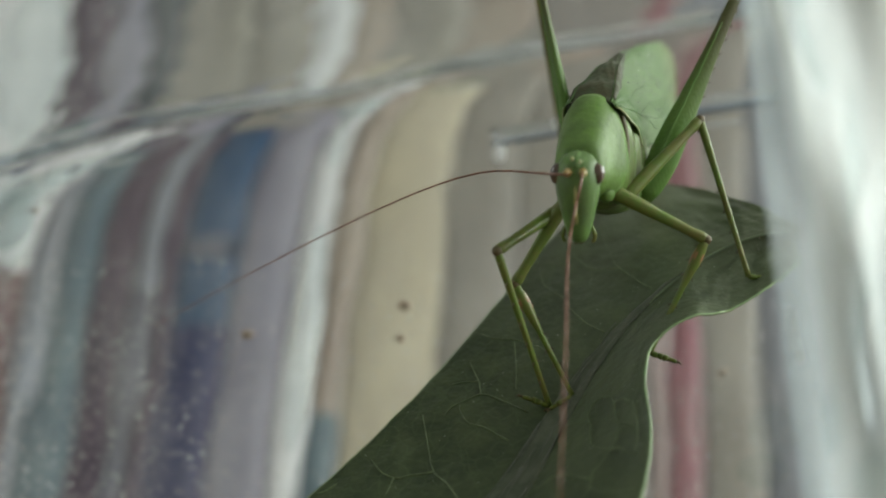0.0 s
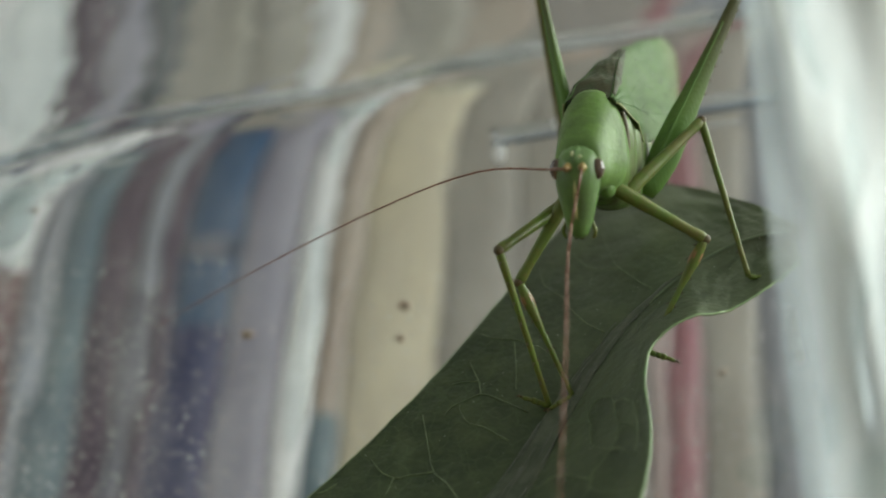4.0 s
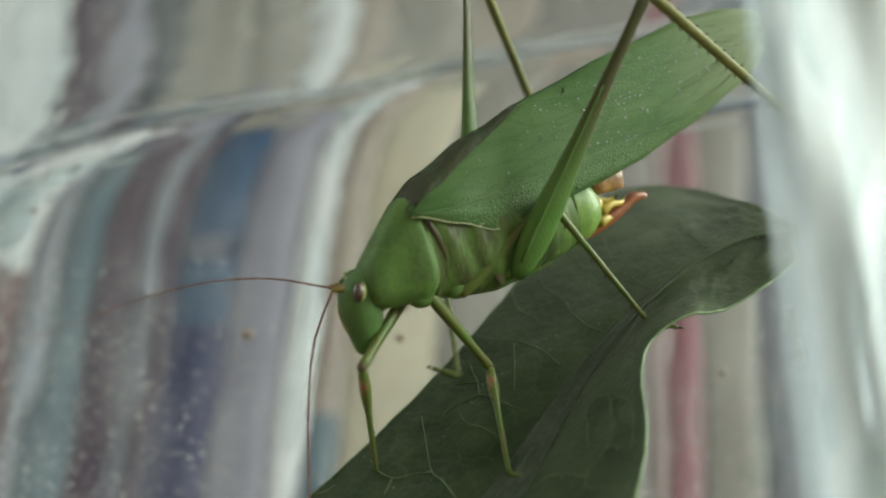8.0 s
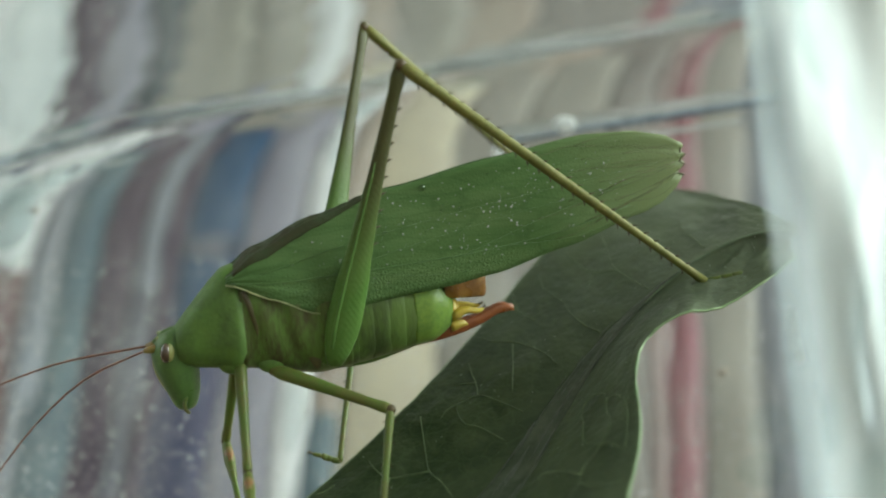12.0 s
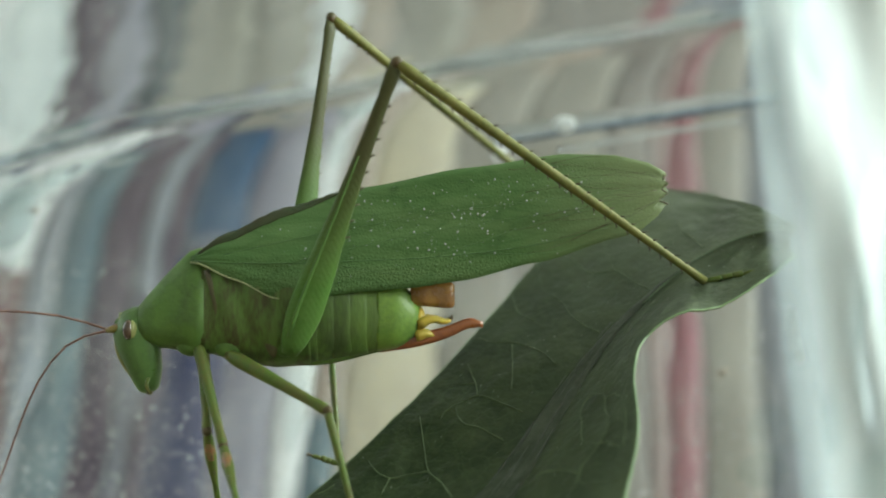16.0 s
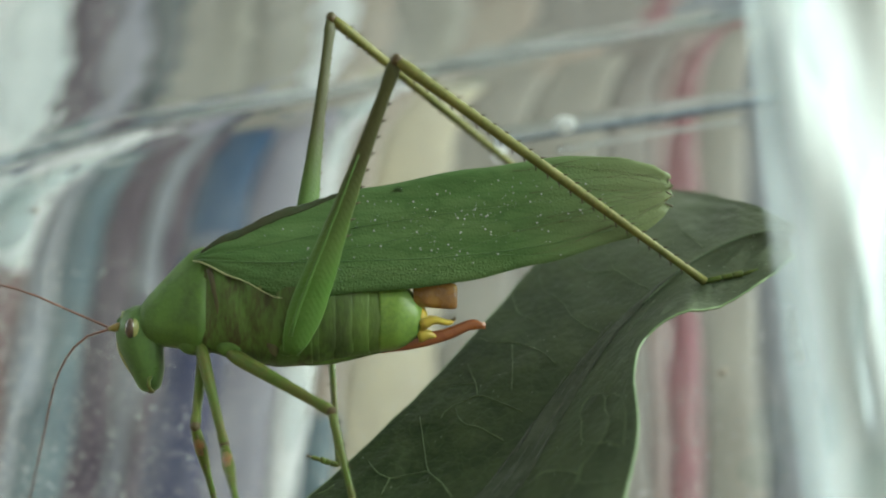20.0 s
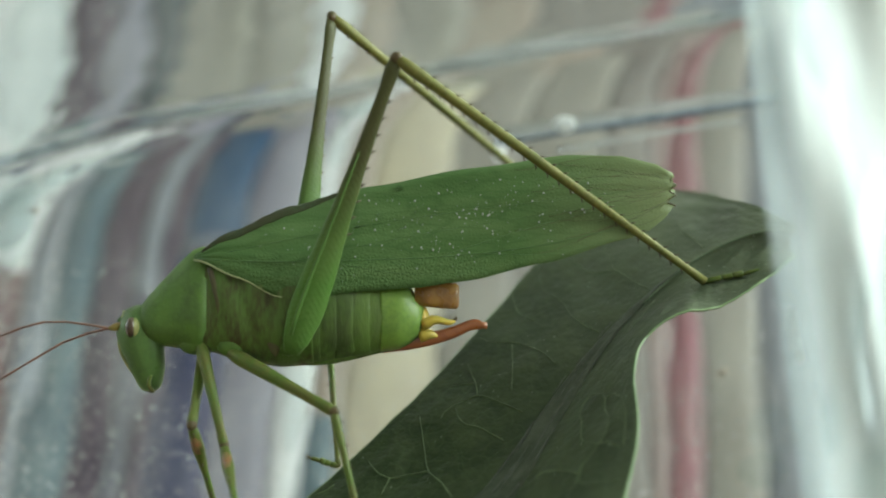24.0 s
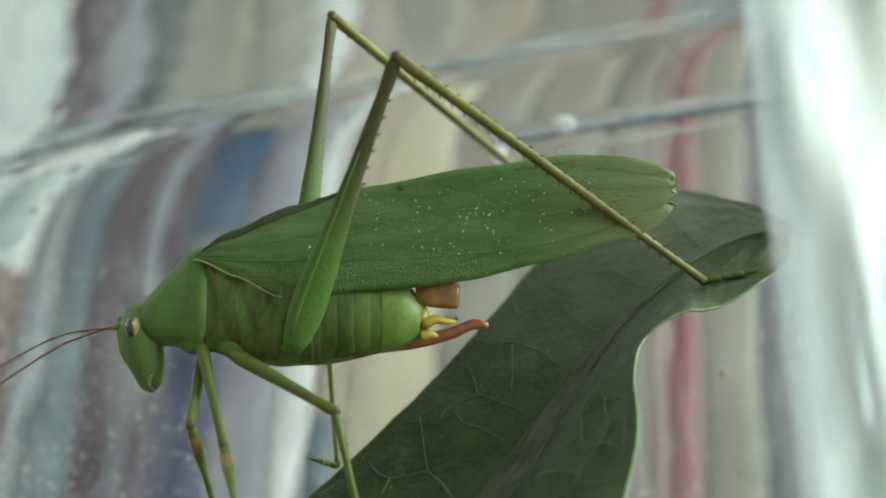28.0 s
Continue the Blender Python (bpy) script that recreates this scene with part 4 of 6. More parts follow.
def leaf():
    t = tagged(new("leaf"), "dark green waxy leaf with pale veins and wavy margin", "leaf")
    us = [i / 160 for i in range(161)]
    vs = [-1 + 2 * j / 80 for j in range(81)]
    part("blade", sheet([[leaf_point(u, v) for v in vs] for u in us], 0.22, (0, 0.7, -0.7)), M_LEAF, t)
    # the broad flat midrib, which narrows to the fold
    rows = []
    for i in range(90):
        u = 0.66 * i / 89
        half = 0.165 * (1 - u / 0.70) ** 0.8 + 0.012 * noise.noise(Vector((u * 30, 1, 0)))
        rows.append([leaf_point(u, half * q) + leaf_out(u, 0.0) * (0.02 + 0.22 * (1 - q * q) + 0.04 * (1 - q * q) * noise.noise(Vector((u * 16, q * 5, 7)))) for q in (j / 6 - 1 for j in range(13))])
    part("midrib", sheet(rows, 0.3, (0, 0.7, -0.7)), M_LMID, t, "broad grey-green fibrous midrib")
    rnd = random.Random(8)
    bm = bmesh.new()
    for k in range(34):
        u0, v0, n = rnd.uniform(0.14, 0.5), rnd.uniform(-0.10, 0.10), rnd.randint(4, 8)
        pts = [leaf_point(u0 + 0.006 * i, v0 + rnd.uniform(-0.002, 0.002)) + leaf_out(u0, 0.0) * (0.03 + 0.22 * (1 - (v0 / 0.14) ** 2)) for i in range(n)]
        tube(pts, [0.012 + 0.03 * math.sin(math.pi * (i + 0.5) / n) for i in range(n)], 4, bm)
    tagged(part("scratch", bm, M_LSCRATCH, t, "pale fibres and scratches of the midrib"), kind="stuff")
    for path, r in LEAF_VEINS:
        pts = [leaf_point(u, v) + leaf_out(u, v) * (r * 0.35 + (0.27 if v > 0.15 else 0.025)) for u, v, _ in curve([(u, v, 0) for u, v in path], 5 * len(path))]
        n = len(pts)
        part("side_vein", tube(pts, [1.35 * r * (1 - 0.40 * i / n) * (1 + 0.25 * noise.noise(Vector((i * 0.7, r * 90, 2)))) for i in range(n)], 5), M_LVEIN, t)
    rnd = random.Random(3)

    def on_leaf(i):
        u, v = rnd.uniform(0.16, 0.95), rnd.uniform(-0.95, 0.95)
        return leaf_point(u, v) + leaf_out(u, v) * 0.02, leaf_out(u, v)
    tagged(part("dust", droplets(260, on_leaf, lambda i: rnd.choice((0.025, 0.03, 0.04, 0.06))), M_DUST, t, "pale specks of dust"), kind="stuff")
    part("fold_line", tube([leaf_point(0.54 + 0.46 * i / 60, 0.0) + leaf_out(0.54 + 0.46 * i / 60, -0.06) * 0.09 for i in range(61)], [0.06 + 0.05 * math.sin(math.pi * i / 60) for i in range(61)], 6), M_LFOLD, t, "pale vein line along the fold")
    # the stalk goes down to the tub's floor
    a = leaf_point(0, 0)
    part("stalk", tube(curve([leaf_point(0.02, 0), a, a + Vector((-5, -2, -7)), Vector((a.x - 8, a.y - 3, 1.4))], 16), [0.5 + 0.03 * i for i in range(16)], 8), M_LRIM, t)
    # the thin pale margin
    part("margin", tube([leaf_point(u, 1) for u in us], [0.10 + 0.05 * noise.noise(Vector((u * 40, 0, 9))) for u in us], 6), M_LRIM, t, "pale rolled leaf margin")
    part("margin", tube([leaf_point(u, -1) for u in us], 0.07, 6), M_LVEIN, t)
    return t


# ---------------------------------------------------------------- the bush cricket, facing -x, its left flank to -y
def profile(points, x):
    """Value at x on a chain of (x, value)."""
    for (a, p), (b, q) in zip(points, points[1:]):
        if x <= b:
            f = max(0.0, (x - a) / (b - a))
            f = f * f * (3 - 2 * f) * 0.5 + f * 0.5
            return p + (q - p) * f
    return points[-1][1]


WING_TOP = [(-7.12, 2.16), (-4.73, 3.74), (0.0, 5.81), (6.31, 7.61), (14.86, 9.19), (22.52, 10.27), (26.58, 10.2), (29.3, 9.65), (30.95, 8.85)]
WING_LOW = [(-6.85, 1.71), (-3.6, 0.36), (-0.45, -1.17), (2.7, -1.08), (6.31, -0.68), (9.91, -0.45), (13.96, 0.09), (20.27, 1.53), (27.03, 3.50), (28.6, 4.05), (29.9, 4.9), (30.95, 6.1)]


def wing_point(u, v, side):
    """u from root to tip, v from the upper edge (0) to the lower edge (1)."""
    x = WING_TOP[0][0] + u * (WING_TOP[-1][0] - WING_TOP[0][0])
    top, low = profile(WING_TOP, x), profile(WING_LOW, x)
    edge = 1.6 * max(0.0, 1 - u / 0.32) ** 1.5 * min(1.0, 0.82 + 4 * u) + 0.22 + 0.1 * (1 - u)
    belly = (3.0 * min(1.0, 0.62 + u * 4) * (1 - u) ** 0.7 + 0.22 + 0.2 * u) - edge
    y = edge + belly * math.sin(v * math.pi / 2) ** 0.9 + 0.05 * math.sin(v * 25)
    # the worn end is ragged, with a torn lower corner
    worn = max(0.0, (u - 0.90) / 0.10) ** 2
    x += worn * (0.55 * noise.noise(Vector((v * 7, side, 1))) + 0.4 * noise.noise(Vector((v * 19, side, 4))) - 0.8 * math.exp(-((v - 0.84) / 0.06) ** 2) - 0.1)
    return Vector((x, side * y, top + (low - top) * v))


def wing_at(x, z, side):
    """The wing's point at the given height over the body's length."""
    top, low = profile(WING_TOP, x), profile(WING_LOW, x)
    return wing_point((x - WING_TOP[0][0]) / (WING_TOP[-1][0] - WING_TOP[0][0]), (top - z) / (top - low), side)


WING_VEINS = [(((-6.7, 1.80), (-3.0, 1.62), (0.0, 1.60), (6.0, 1.75), (13.0, 2.10), (20.0, 2.95), (26.0, 4.3)), 0.065),
              (((-4.5, 2.3), (3.0, 3.9), (12.0, 5.4), (22.0, 6.7), (28.5, 7.5)), 0.03),
              (((3.0, 1.66), (8.0, 0.8), (12.5, 0.6)), 0.03), (((12.0, 2.05), (19.0, 4.3), (26.0, 6.2)), 0.03), (((0.5, 1.6), (8.0, 3.3), (17.0, 4.9), (24.0, 5.9)), 0.025),
              (((15.0, 2.3), (21.0, 2.3), (26.0, 3.5)), 0.028)]


def insect():
    root = tagged(new("bush_cricket"), "slender green leaf-like bush cricket with long legs and rust antennae", "insect")
    P = {}
    # head
    rings = []
    for py, cx, hx, hy in HEAD_RINGS:
        rings.append([(cx + hx * math.cos(a) , hy * math.sin(a), py + 0.18 * hx * math.cos(a)) for a in (2 * math.pi * j / 22 for j in range(22))])
    head = part("head", skin(bmesh.new(), rings), M_HEAD, root)
    P["head"] = head
    for s in (-1, 1):
        bm = bmesh.new()
        ball(bm, (-12.16, s * 1.50, -3.6), (0.46, 0.54, 0.80), 18, 14)
        eye = part("eye", bm, M_EYE, head, "dark glossy eye")
        bm = bmesh.new()
        ball(bm, (-11.92, s * 1.44, -3.58), (0.44, 0.50, 0.74), 16, 12)
        part("eye_rim", bm, M_RIM, head, "cream crescent behind the eye")
        part("scape", tube([(-12.97, s * 0.5, -3.51), (-13.51, s * 0.6, -3.65), (-13.96, s * 0.62, -3.74)], [0.36, 0.30, 0.17], 10), M_SCAPE, head, "ochre antenna root")
        part("palp", tube(curve([(-10.5, s * 0.75, -7.2), (-10.7, s * 1.1, -7.75), (-10.6, s * 1.2, -8.3), (-10.3, s * 1.0, -8.65)], 10), [0.15, 0.17, 0.17, 0.14, 0.16, 0.17, 0.13, 0.15, 0.16, 0.08], 7), M_LEG, head, "jointed lime-green palp")
        part("cheek_line", tube(curve([(-12.6, s * 1.02, -4.9), (-12.1, s * 1.05, -6.0), (-11.45, s * 0.85, -7.1), (-11.1, s * 0.6, -7.9)], 12), [0.03, 0.05, 0.06, 0.06, 0.06, 0.06, 0.06, 0.06, 0.06, 0.05, 0.04, 0.02], 5), M_RIM, head, "pale line along the cheek")
        part("mandible", tube([(-10.9, s * 0.35, -7.57), (-10.72, s * 0.32, -8.33), (-10.63, s * 0.15, -8.74)], [0.35, 0.3, 0.15], 8), M_KNEE, head, "brownish mouthpart")
    for y, z in ((0.28, 556), (-0.3, 562)):
        bm = bmesh.new()
        ball(bm, (-12.93, y, 22.52 - z / 22.2), (0.17, 0.15, 0.2), 8, 6)
        part("ocellus", bm, M_VEIN, head, "tiny pale simple eye")
    part("face_keel", tube(curve([(-13.33, 0, -4.32), (-13.15, 0, -5.41), (-12.52, 0, -6.67), (-11.71, 0, -7.75)], 10), [0.05, 0.08, 0.1, 0.11, 0.12, 0.12, 0.12, 0.11, 0.1, 0.06], 6), M_RIM, head, "pale keel down the face")
    part("brow_ridge", tube([(-11.71, 0, -2.07), (-12.52, 0, -2.52), (-13.29, 0, -3.24)], [0.3, 0.34, 0.2], 8), M_HEAD, head)
    # shield behind the head
    rings = []
    for x, top, low, half in SHIELD:
        # the back is narrower than the flanks, which flare a little downwards
        rings.append([(px, py * (1.0 + (0.12 + 0.045 * (x + 11.3)) * min(1.0, max(-0.4, (top - pz) / (top - low) * 1.8 - 0.4))), pz) for px, py, pz in oval(x, top, low, half, 2.6, 32)])
    part("pronotum", skin(bmesh.new(), rings), M_PRON, root, "smooth saddle-shaped shield")
    part("neck", skin(bmesh.new(), [oval(-11.17, -2.52, -5.32, 1.15, 2.2), oval(-9.68, -1.35, -5.14, 1.5, 2.2)]), M_THOR, root)
    # thorax with furrows
    rings = []
    for i in range(70):
        x = -7.88 + i / 69 * (2.16 - -7.88)
        ring = oval(x, profile(THORAX_TOP, x), profile(THORAX_LOW, x), profile(THORAX_HALF, x), 2.3 + 0.6 * min(1.0, max(0.0, (-4.2 - x) / 2.0)), 40)
        # slanting folds between the side plates
        rings.append([(px, py * (1 + 0.030 * math.tanh(1.6 * math.sin(2.3 * (px + 0.30 * pz) + 2.4 * noise.noise(Vector((px * 0.35, 2, pz * 0.3))))) + 0.03 * noise.noise(Vector((px * 0.8, 6 + (1 if py > 0 else 0), pz * 0.5)))), pz) for px, py, pz in ring])
    part("thorax", skin(bmesh.new(), rings), M_THOR, root)
    for s in (-1, 1):
        for x, y, z, r in COXAE:
            bm = bmesh.new()
            ball(bm, (x, s * y, z), (r * 1.35, r * 0.75, r), 14, 10)
            part("leg_base", bm, M_PRON, root)
        furrow = curve([(-5.9, s * 2.32, 1.1), (-5.35, s * 2.38, -0.4), (-5.05, s * 2.40, -2.03), (-5.35, s * 2.28, -3.9)], 14)
        part("furrow", tube(furrow, [0.12 + 0.26 * math.sin(math.pi * (i + 0.5) / 14) for i in range(14)], 10), M_FURROW_HIPSHADE, root, "brownish furrow behind the shield")
        # brown ellipsoid stands in for the shadowed gap before the hind thigh
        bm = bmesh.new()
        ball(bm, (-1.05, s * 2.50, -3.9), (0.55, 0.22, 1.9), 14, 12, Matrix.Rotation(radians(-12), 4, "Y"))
        part("hip_shade", bm, M_FURROW_HIPSHADE, root, "dark brown patch painted as the shaded gap before the thigh")
    # abdomen, segment by segment
    for k in range(7):
        x0 = -1.35 + k * 1.29
        rings = []
        for i in range(9):
            f = i / 8
            x = x0 + 1.60 * f
            g = 1.0 + 0.016 * math.sin(math.pi * f) + 0.010 * f - (0.02 if i == 8 else 0)
            rings.append([(px + 0.10 * noise.noise(Vector((pz * 0.9, k, py * 0.4))), py, pz + (0.06 * noise.noise(Vector((k * 3.1 + f, pz, 2))) if pz < -4 else 0)) for px, py, pz in oval(x, profile(ABDO_TOP, x), profile(ABDO_LOW, x), profile(ABDO_HALF, x) * g, 2.2, 30)])
        part("abdomen_segment", skin(bmesh.new(), rings), M_ABDO, root)
    rings = []
    for i in range(16):
        f = i / 15
        x = 7.35 + 3.5 * f
        top, low, half = profile(ABDO_TOP, x) + 0.12, profile(ABDO_LOW, x), profile(ABDO_HALF, x)
        g = math.sqrt(1 - 0.72 * max(0.0, (f - 0.35) / 0.65) ** 3) * (1.045 - 0.03 * (1 - f) ** 6)
        mid = (top + low) / 2
        rings.append(oval(x, mid + (top - mid) * g, mid + (low - mid) * g, half * g, 2.3, 30))
    part("abdomen_end", skin(bmesh.new(), rings), M_ABEND, root, "swollen yellow-green end segment")
    part("belly_plate", tube(curve([(0.0, -0.6, -6.31), (3.6, -0.7, -6.13), (7.21, -0.5, -5.32), (9.01, -0.3, -5.05)], 12), [0.2, 0.3, 0.34, 0.34, 0.34, 0.34, 0.34, 0.34, 0.32, 0.3, 0.26, 0.2], 8), M_THOR, root)
    # end of the body
    for s in (-1, 1):
        pts = curve([(7.57, s * 0.3, -5.05), (10.59, s * 0.3, -4.68), (13.06, s * 0.24, -4.05), (14.68, s * 0.18, -3.38), (15.9, s * 0.12, -3.47)], 14)
        rings = [[p + Vector((0, 0.26 * math.cos(a), (0.62 - 0.018 * i) * math.sin(a) * (1 if i < 12 else 0.7))) for a in (2 * math.pi * j / 10 for j in range(10))] for i, p in enumerate(pts)]
        part("ovipositor_valve", skin(bmesh.new(), rings), M_OVI, root, "rust-brown curved blade")
        part("cercus", tube(curve([(10.72, s * 0.75, -3.38), (11.71, s * 0.85, -2.97), (12.84, s * 0.7, -3.2), (13.33, s * 0.55, -3.02)], 8), [0.5, 0.45, 0.36, 0.28, 0.24, 0.2, 0.16, 0.08], 8), M_YELLOW, root, "yellow curved cercus")
        part("cercus_tip", tube([(13.2, s * 0.58, -3.06), (13.45, s * 0.5, -2.92), (13.42, s * 0.45, -2.7)], [0.13, 0.10, 0.03], 6), M_KNEE, root, "dark hooked tip")
        part("tail_lobe", tube(curve([(10.5, s * 0.5, -4.3), (11.3, s * 0.55, -4.15), (11.9, s * 0.45, -4.3)], 6), [0.5, 0.5, 0.42, 0.34, 0.24, 0.12], 8), M_YELLOW, root, "yellow lobe at the blade's root")
    rings = [oval(10.1, -0.2, -1.9, 1.2, 3.6, 20), oval(11.3, 0.0, -2.0, 1.0, 3.6, 20), oval(12.7, 0.0, -2.12, 0.85, 4.0, 20), oval(13.4, -0.05, -2.15, 0.7, 4.5, 20), oval(13.62, -0.25, -1.95, 0.5, 4.0, 20)]
    part("tail_plate", skin(bmesh.new(), rings), M_AMBER, root, "amber plate over the ovipositor")
    bm = bmesh.new()
    ball(bm, (10.7, 0, -3.1), (0.62, 1.0, 1.25), 14, 10)
    part("tail_base", bm, M_YELLOW, root, "yellow skin between the end plates")
    # wings
    for s in (-1, 1):
        us, vs = [i / 54 for i in range(55)], [j / 16 for j in range(17)]
        rows = [[wing_point(u, v, s) for v in vs] for u in us]
        w = part("forewing", sheet(rows, 0.10, (0, -s, 0)), M_WING, root, "leaf-green forewing with a pale worn end")
        part("lead_vein", tube([wing_point(u, 1, s) + Vector((0, s * 0.03, 0)) for u in (i * 0.0165 for i in range(17))], [0.075 - 0.0028 * i for i in range(17)], 6), M_VEIN, w, "cream vein along the shoulder")
        for path, r in WING_VEINS:
            pts = [wing_at(p.x, p.y, s) + Vector((0, s * 0.02, 0)) for p in curve([(x, z, 0) for x, z in path], 24)]
            part("long_vein", tube(pts, [r * (1 - 0.55 * i / 24) for i in range(24)], 5), M_WVEIN, w)
        # brownish forked veins run out into the worn end
        for k in range(11):
            u0, v0 = 0.66 + 0.035 * ((k * 5) % 7), 0.07 + 0.083 * k
            turn = (0.22 - 0.5 * v0) * 0.9
            stem = [(u0 + 0.26 * f, v0 + turn * f * f + 0.035 * noise.noise(Vector((f * 5, k * 2.3, 0)))) for f in (i / 14 for i in range(15))]
            fork = [(stem[5][0] + 0.16 * f, stem[5][1] + (0.14 if k % 2 else -0.12) * f + 0.02 * noise.noise(Vector((f * 6, k * 1.7, 5)))) for f in (i / 9 for i in range(10))]
            for line in (stem, fork):
                pts = [wing_point(min(0.995, u), min(0.97, max(0.02, v)), s) + Vector((0, s * 0.012, 0)) for u, v in line if u < 0.997]
                if len(pts) > 3:
                    part("brown_end_vein", tube(pts, [0.024 - 0.011 * i / len(pts) for i in range(len(pts))], 4), M_TIPVEIN, w)
        part("worn_edge", tube([wing_point(0.998, 0.1 + 0.85 * i / 14, s) + Vector((0.12 * noise.noise(Vector((i * 0.9, s, 2))), 0, 0)) for i in range(15)], [0.03 + 0.022 * (i % 3) for i in range(15)], 5), M_KNEE, w, "ragged brown wing edge")
        if s < 0:
            rnd = random.Random(5)

            def on_wing(i):
                u, v = rnd.triangular(0.12, 0.93, 0.6), rnd.triangular(0.05, 0.97, 0.4)
                return wing_point(u, v, -1) + Vector((0, -0.06, 0)), (0, -1, 0.15)
            bm = droplets(240, on_wing, lambda i: rnd.choice((0.025, 0.03, 0.04, 0.05, 0.065, 0.085)))
            tagged(part("dew", bm, M_WATER, w, "tiny glinting beads of water"), kind="stuff")
            for k in range(13):
                r = rnd.uniform(0.09, 0.17) if k else 0.29
                bm = bmesh.new()
                at = wing_point(rnd.uniform(0.30, 0.62), rnd.uniform(0.12, 0.55), -1) if k else wing_point(0.42, 0.07, -1)
                ball(bm, at + Vector((0, -0.05, 0)), (r, r * 0.55, r * 0.9), 14, 10)
                part("water_drop", bm, M_DROP, w, "clear drop of water")
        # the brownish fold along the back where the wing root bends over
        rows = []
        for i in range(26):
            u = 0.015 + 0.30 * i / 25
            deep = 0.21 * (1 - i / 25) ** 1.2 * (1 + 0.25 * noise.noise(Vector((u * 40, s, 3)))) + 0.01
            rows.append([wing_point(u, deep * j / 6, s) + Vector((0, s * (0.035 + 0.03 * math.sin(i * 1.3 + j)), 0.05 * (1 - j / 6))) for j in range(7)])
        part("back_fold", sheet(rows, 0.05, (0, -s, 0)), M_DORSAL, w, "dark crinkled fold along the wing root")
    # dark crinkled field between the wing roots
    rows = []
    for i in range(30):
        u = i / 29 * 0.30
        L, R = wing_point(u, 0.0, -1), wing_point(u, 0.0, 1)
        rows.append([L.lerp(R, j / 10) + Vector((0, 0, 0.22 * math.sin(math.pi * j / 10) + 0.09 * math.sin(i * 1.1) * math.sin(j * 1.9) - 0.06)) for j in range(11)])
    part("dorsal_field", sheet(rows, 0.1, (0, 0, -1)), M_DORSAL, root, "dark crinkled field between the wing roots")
    # legs: pieces lie along +z from the upper joint
    P["legs"] = {}
    for leg, (a, b, c) in LEG_SIZES.items():
        hind = leg[0] == "H"
        if hind:
            rad = [(0, 0.6), (0.06, 1.15), (0.15, 1.42), (0.27, 1.30), (0.40, 1.02), (0.52, 0.80), (0.66, 0.63), (0.8, 0.54), (0.9, 0.50), (0.96, 0.58), (1.0, 0.46)]
        else:
            rad = [(0, 0.44), (0.1, 0.60), (0.3, 0.56), (0.6, 0.46), (0.85, 0.40), (0.95, 0.48), (1.0, 0.4)]
        zs = [i / 24 for i in range(25)]
        flat = 0.46 if hind else 0.85
        rings = [[(profile(rad, z) * math.cos(q), profile(rad, z) * flat * math.sin(q), z * a) for q in (2 * math.pi * j / 14 for j in range(14))] for z in zs]
        thigh = part("thigh", skin(bmesh.new(), rings), M_THIGH if hind else M_LEG, root)
        bm = bmesh.new()
        ball(bm, (0, 0, a), (0.50, 0.40, 0.50) if hind else (0.43, 0.4, 0.46), 12, 8)
        part("knee", bm, M_KNEE, thigh, "brownish knee")
        if hind:
            bm = bmesh.new()
            for i in range(9):
                z = (0.42 + 0.055 * i) * a
                tube([(profile(rad, z / a) * 0.85, 0.1, z), (profile(rad, z / a) + 0.34, 0.12, z + 0.3)], [0.15, 0.025], 5, bm)
            tagged(part("spine_fringe", bm, M_SPINE, thigh), kind="stuff")
            part("thigh_stripe", tube([(-profile(rad, z) * 0.5, s2 * profile(rad, z) * flat * 0.86, z * a) for z, s2 in ((i / 16, -1 if leg[1] == "L" else 1) for i in range(1, 12))], [0.16 - 0.011 * i for i in range(11)], 8), M_STRIPE, thigh, "pale ridge along the thigh")
        if hind:
            rad2 = [(0, 0.38), (0.04, 0.50), (0.12, 0.43), (0.5, 0.40), (0.9, 0.32), (1.0, 0.38)]
        elif leg[0] == "F":
            rad2 = [(0, 0.30), (0.08, 0.42), (0.2, 0.48), (0.32, 0.36), (0.42, 0.25), (0.95, 0.20), (1, 0.24)]
        else:
            rad2 = [(0, 0.34), (0.1, 0.34), (0.3, 0.28), (0.9, 0.22), (1, 0.25)]
        rings = [[(profile(rad2, z) * math.cos(q), profile(rad2, z) * math.sin(q), z * b) for q in (2 * math.pi * j / 10 for j in range(10))] for z in zs]
        shin = part("shin", skin(bmesh.new(), rings), M_SHIN if hind else M_LEG, root)
        if leg[0] == "F":
            bm = bmesh.new()
            ball(bm, (0, 0, b * 0.17), (0.50, 0.44, b * 0.15), 12, 10)
            part("ear_swelling", bm, M_EAR, shin, "rust-coloured swelling below the knee")
        bm = bmesh.new()
        for i in range(24 if hind else 7):
            z = (0.06 + 0.9 * i / (24 if hind else 7)) * b
            for sg in (-1, 1):
                r = profile(rad2, z / b)
                k2 = 1.0 if hind else 0.8
                tube([(sg * r * 0.85, 0.1, z), (sg * (r + 0.26 * k2), 0.12, z + 0.34 * k2)], [0.095 * k2, 0.02], 4, bm)
        tagged(part("spine_fringe", bm, M_SPINE, shin), kind="stuff")
        bm = bmesh.new()
        for z0, z1, r0 in ((-0.02, 0.30, 0.24), (0.27, 0.50, 0.24), (0.47, 0.66, 0.27), (0.62, 1.0, 0.17)):
            d0 = (z1 - z0) * c
            tube([(0.10 * math.sin(6 * z0), 0, z0 * c), (0.02, 0, z0 * c + d0 * 0.35), (0, 0, z0 * c + d0 * 0.8), (0.10 * math.sin(6 * z1), 0, z1 * c)], [r0 * 0.75, r0, r0 * 1.08, r0 * 0.7], 8, bm)
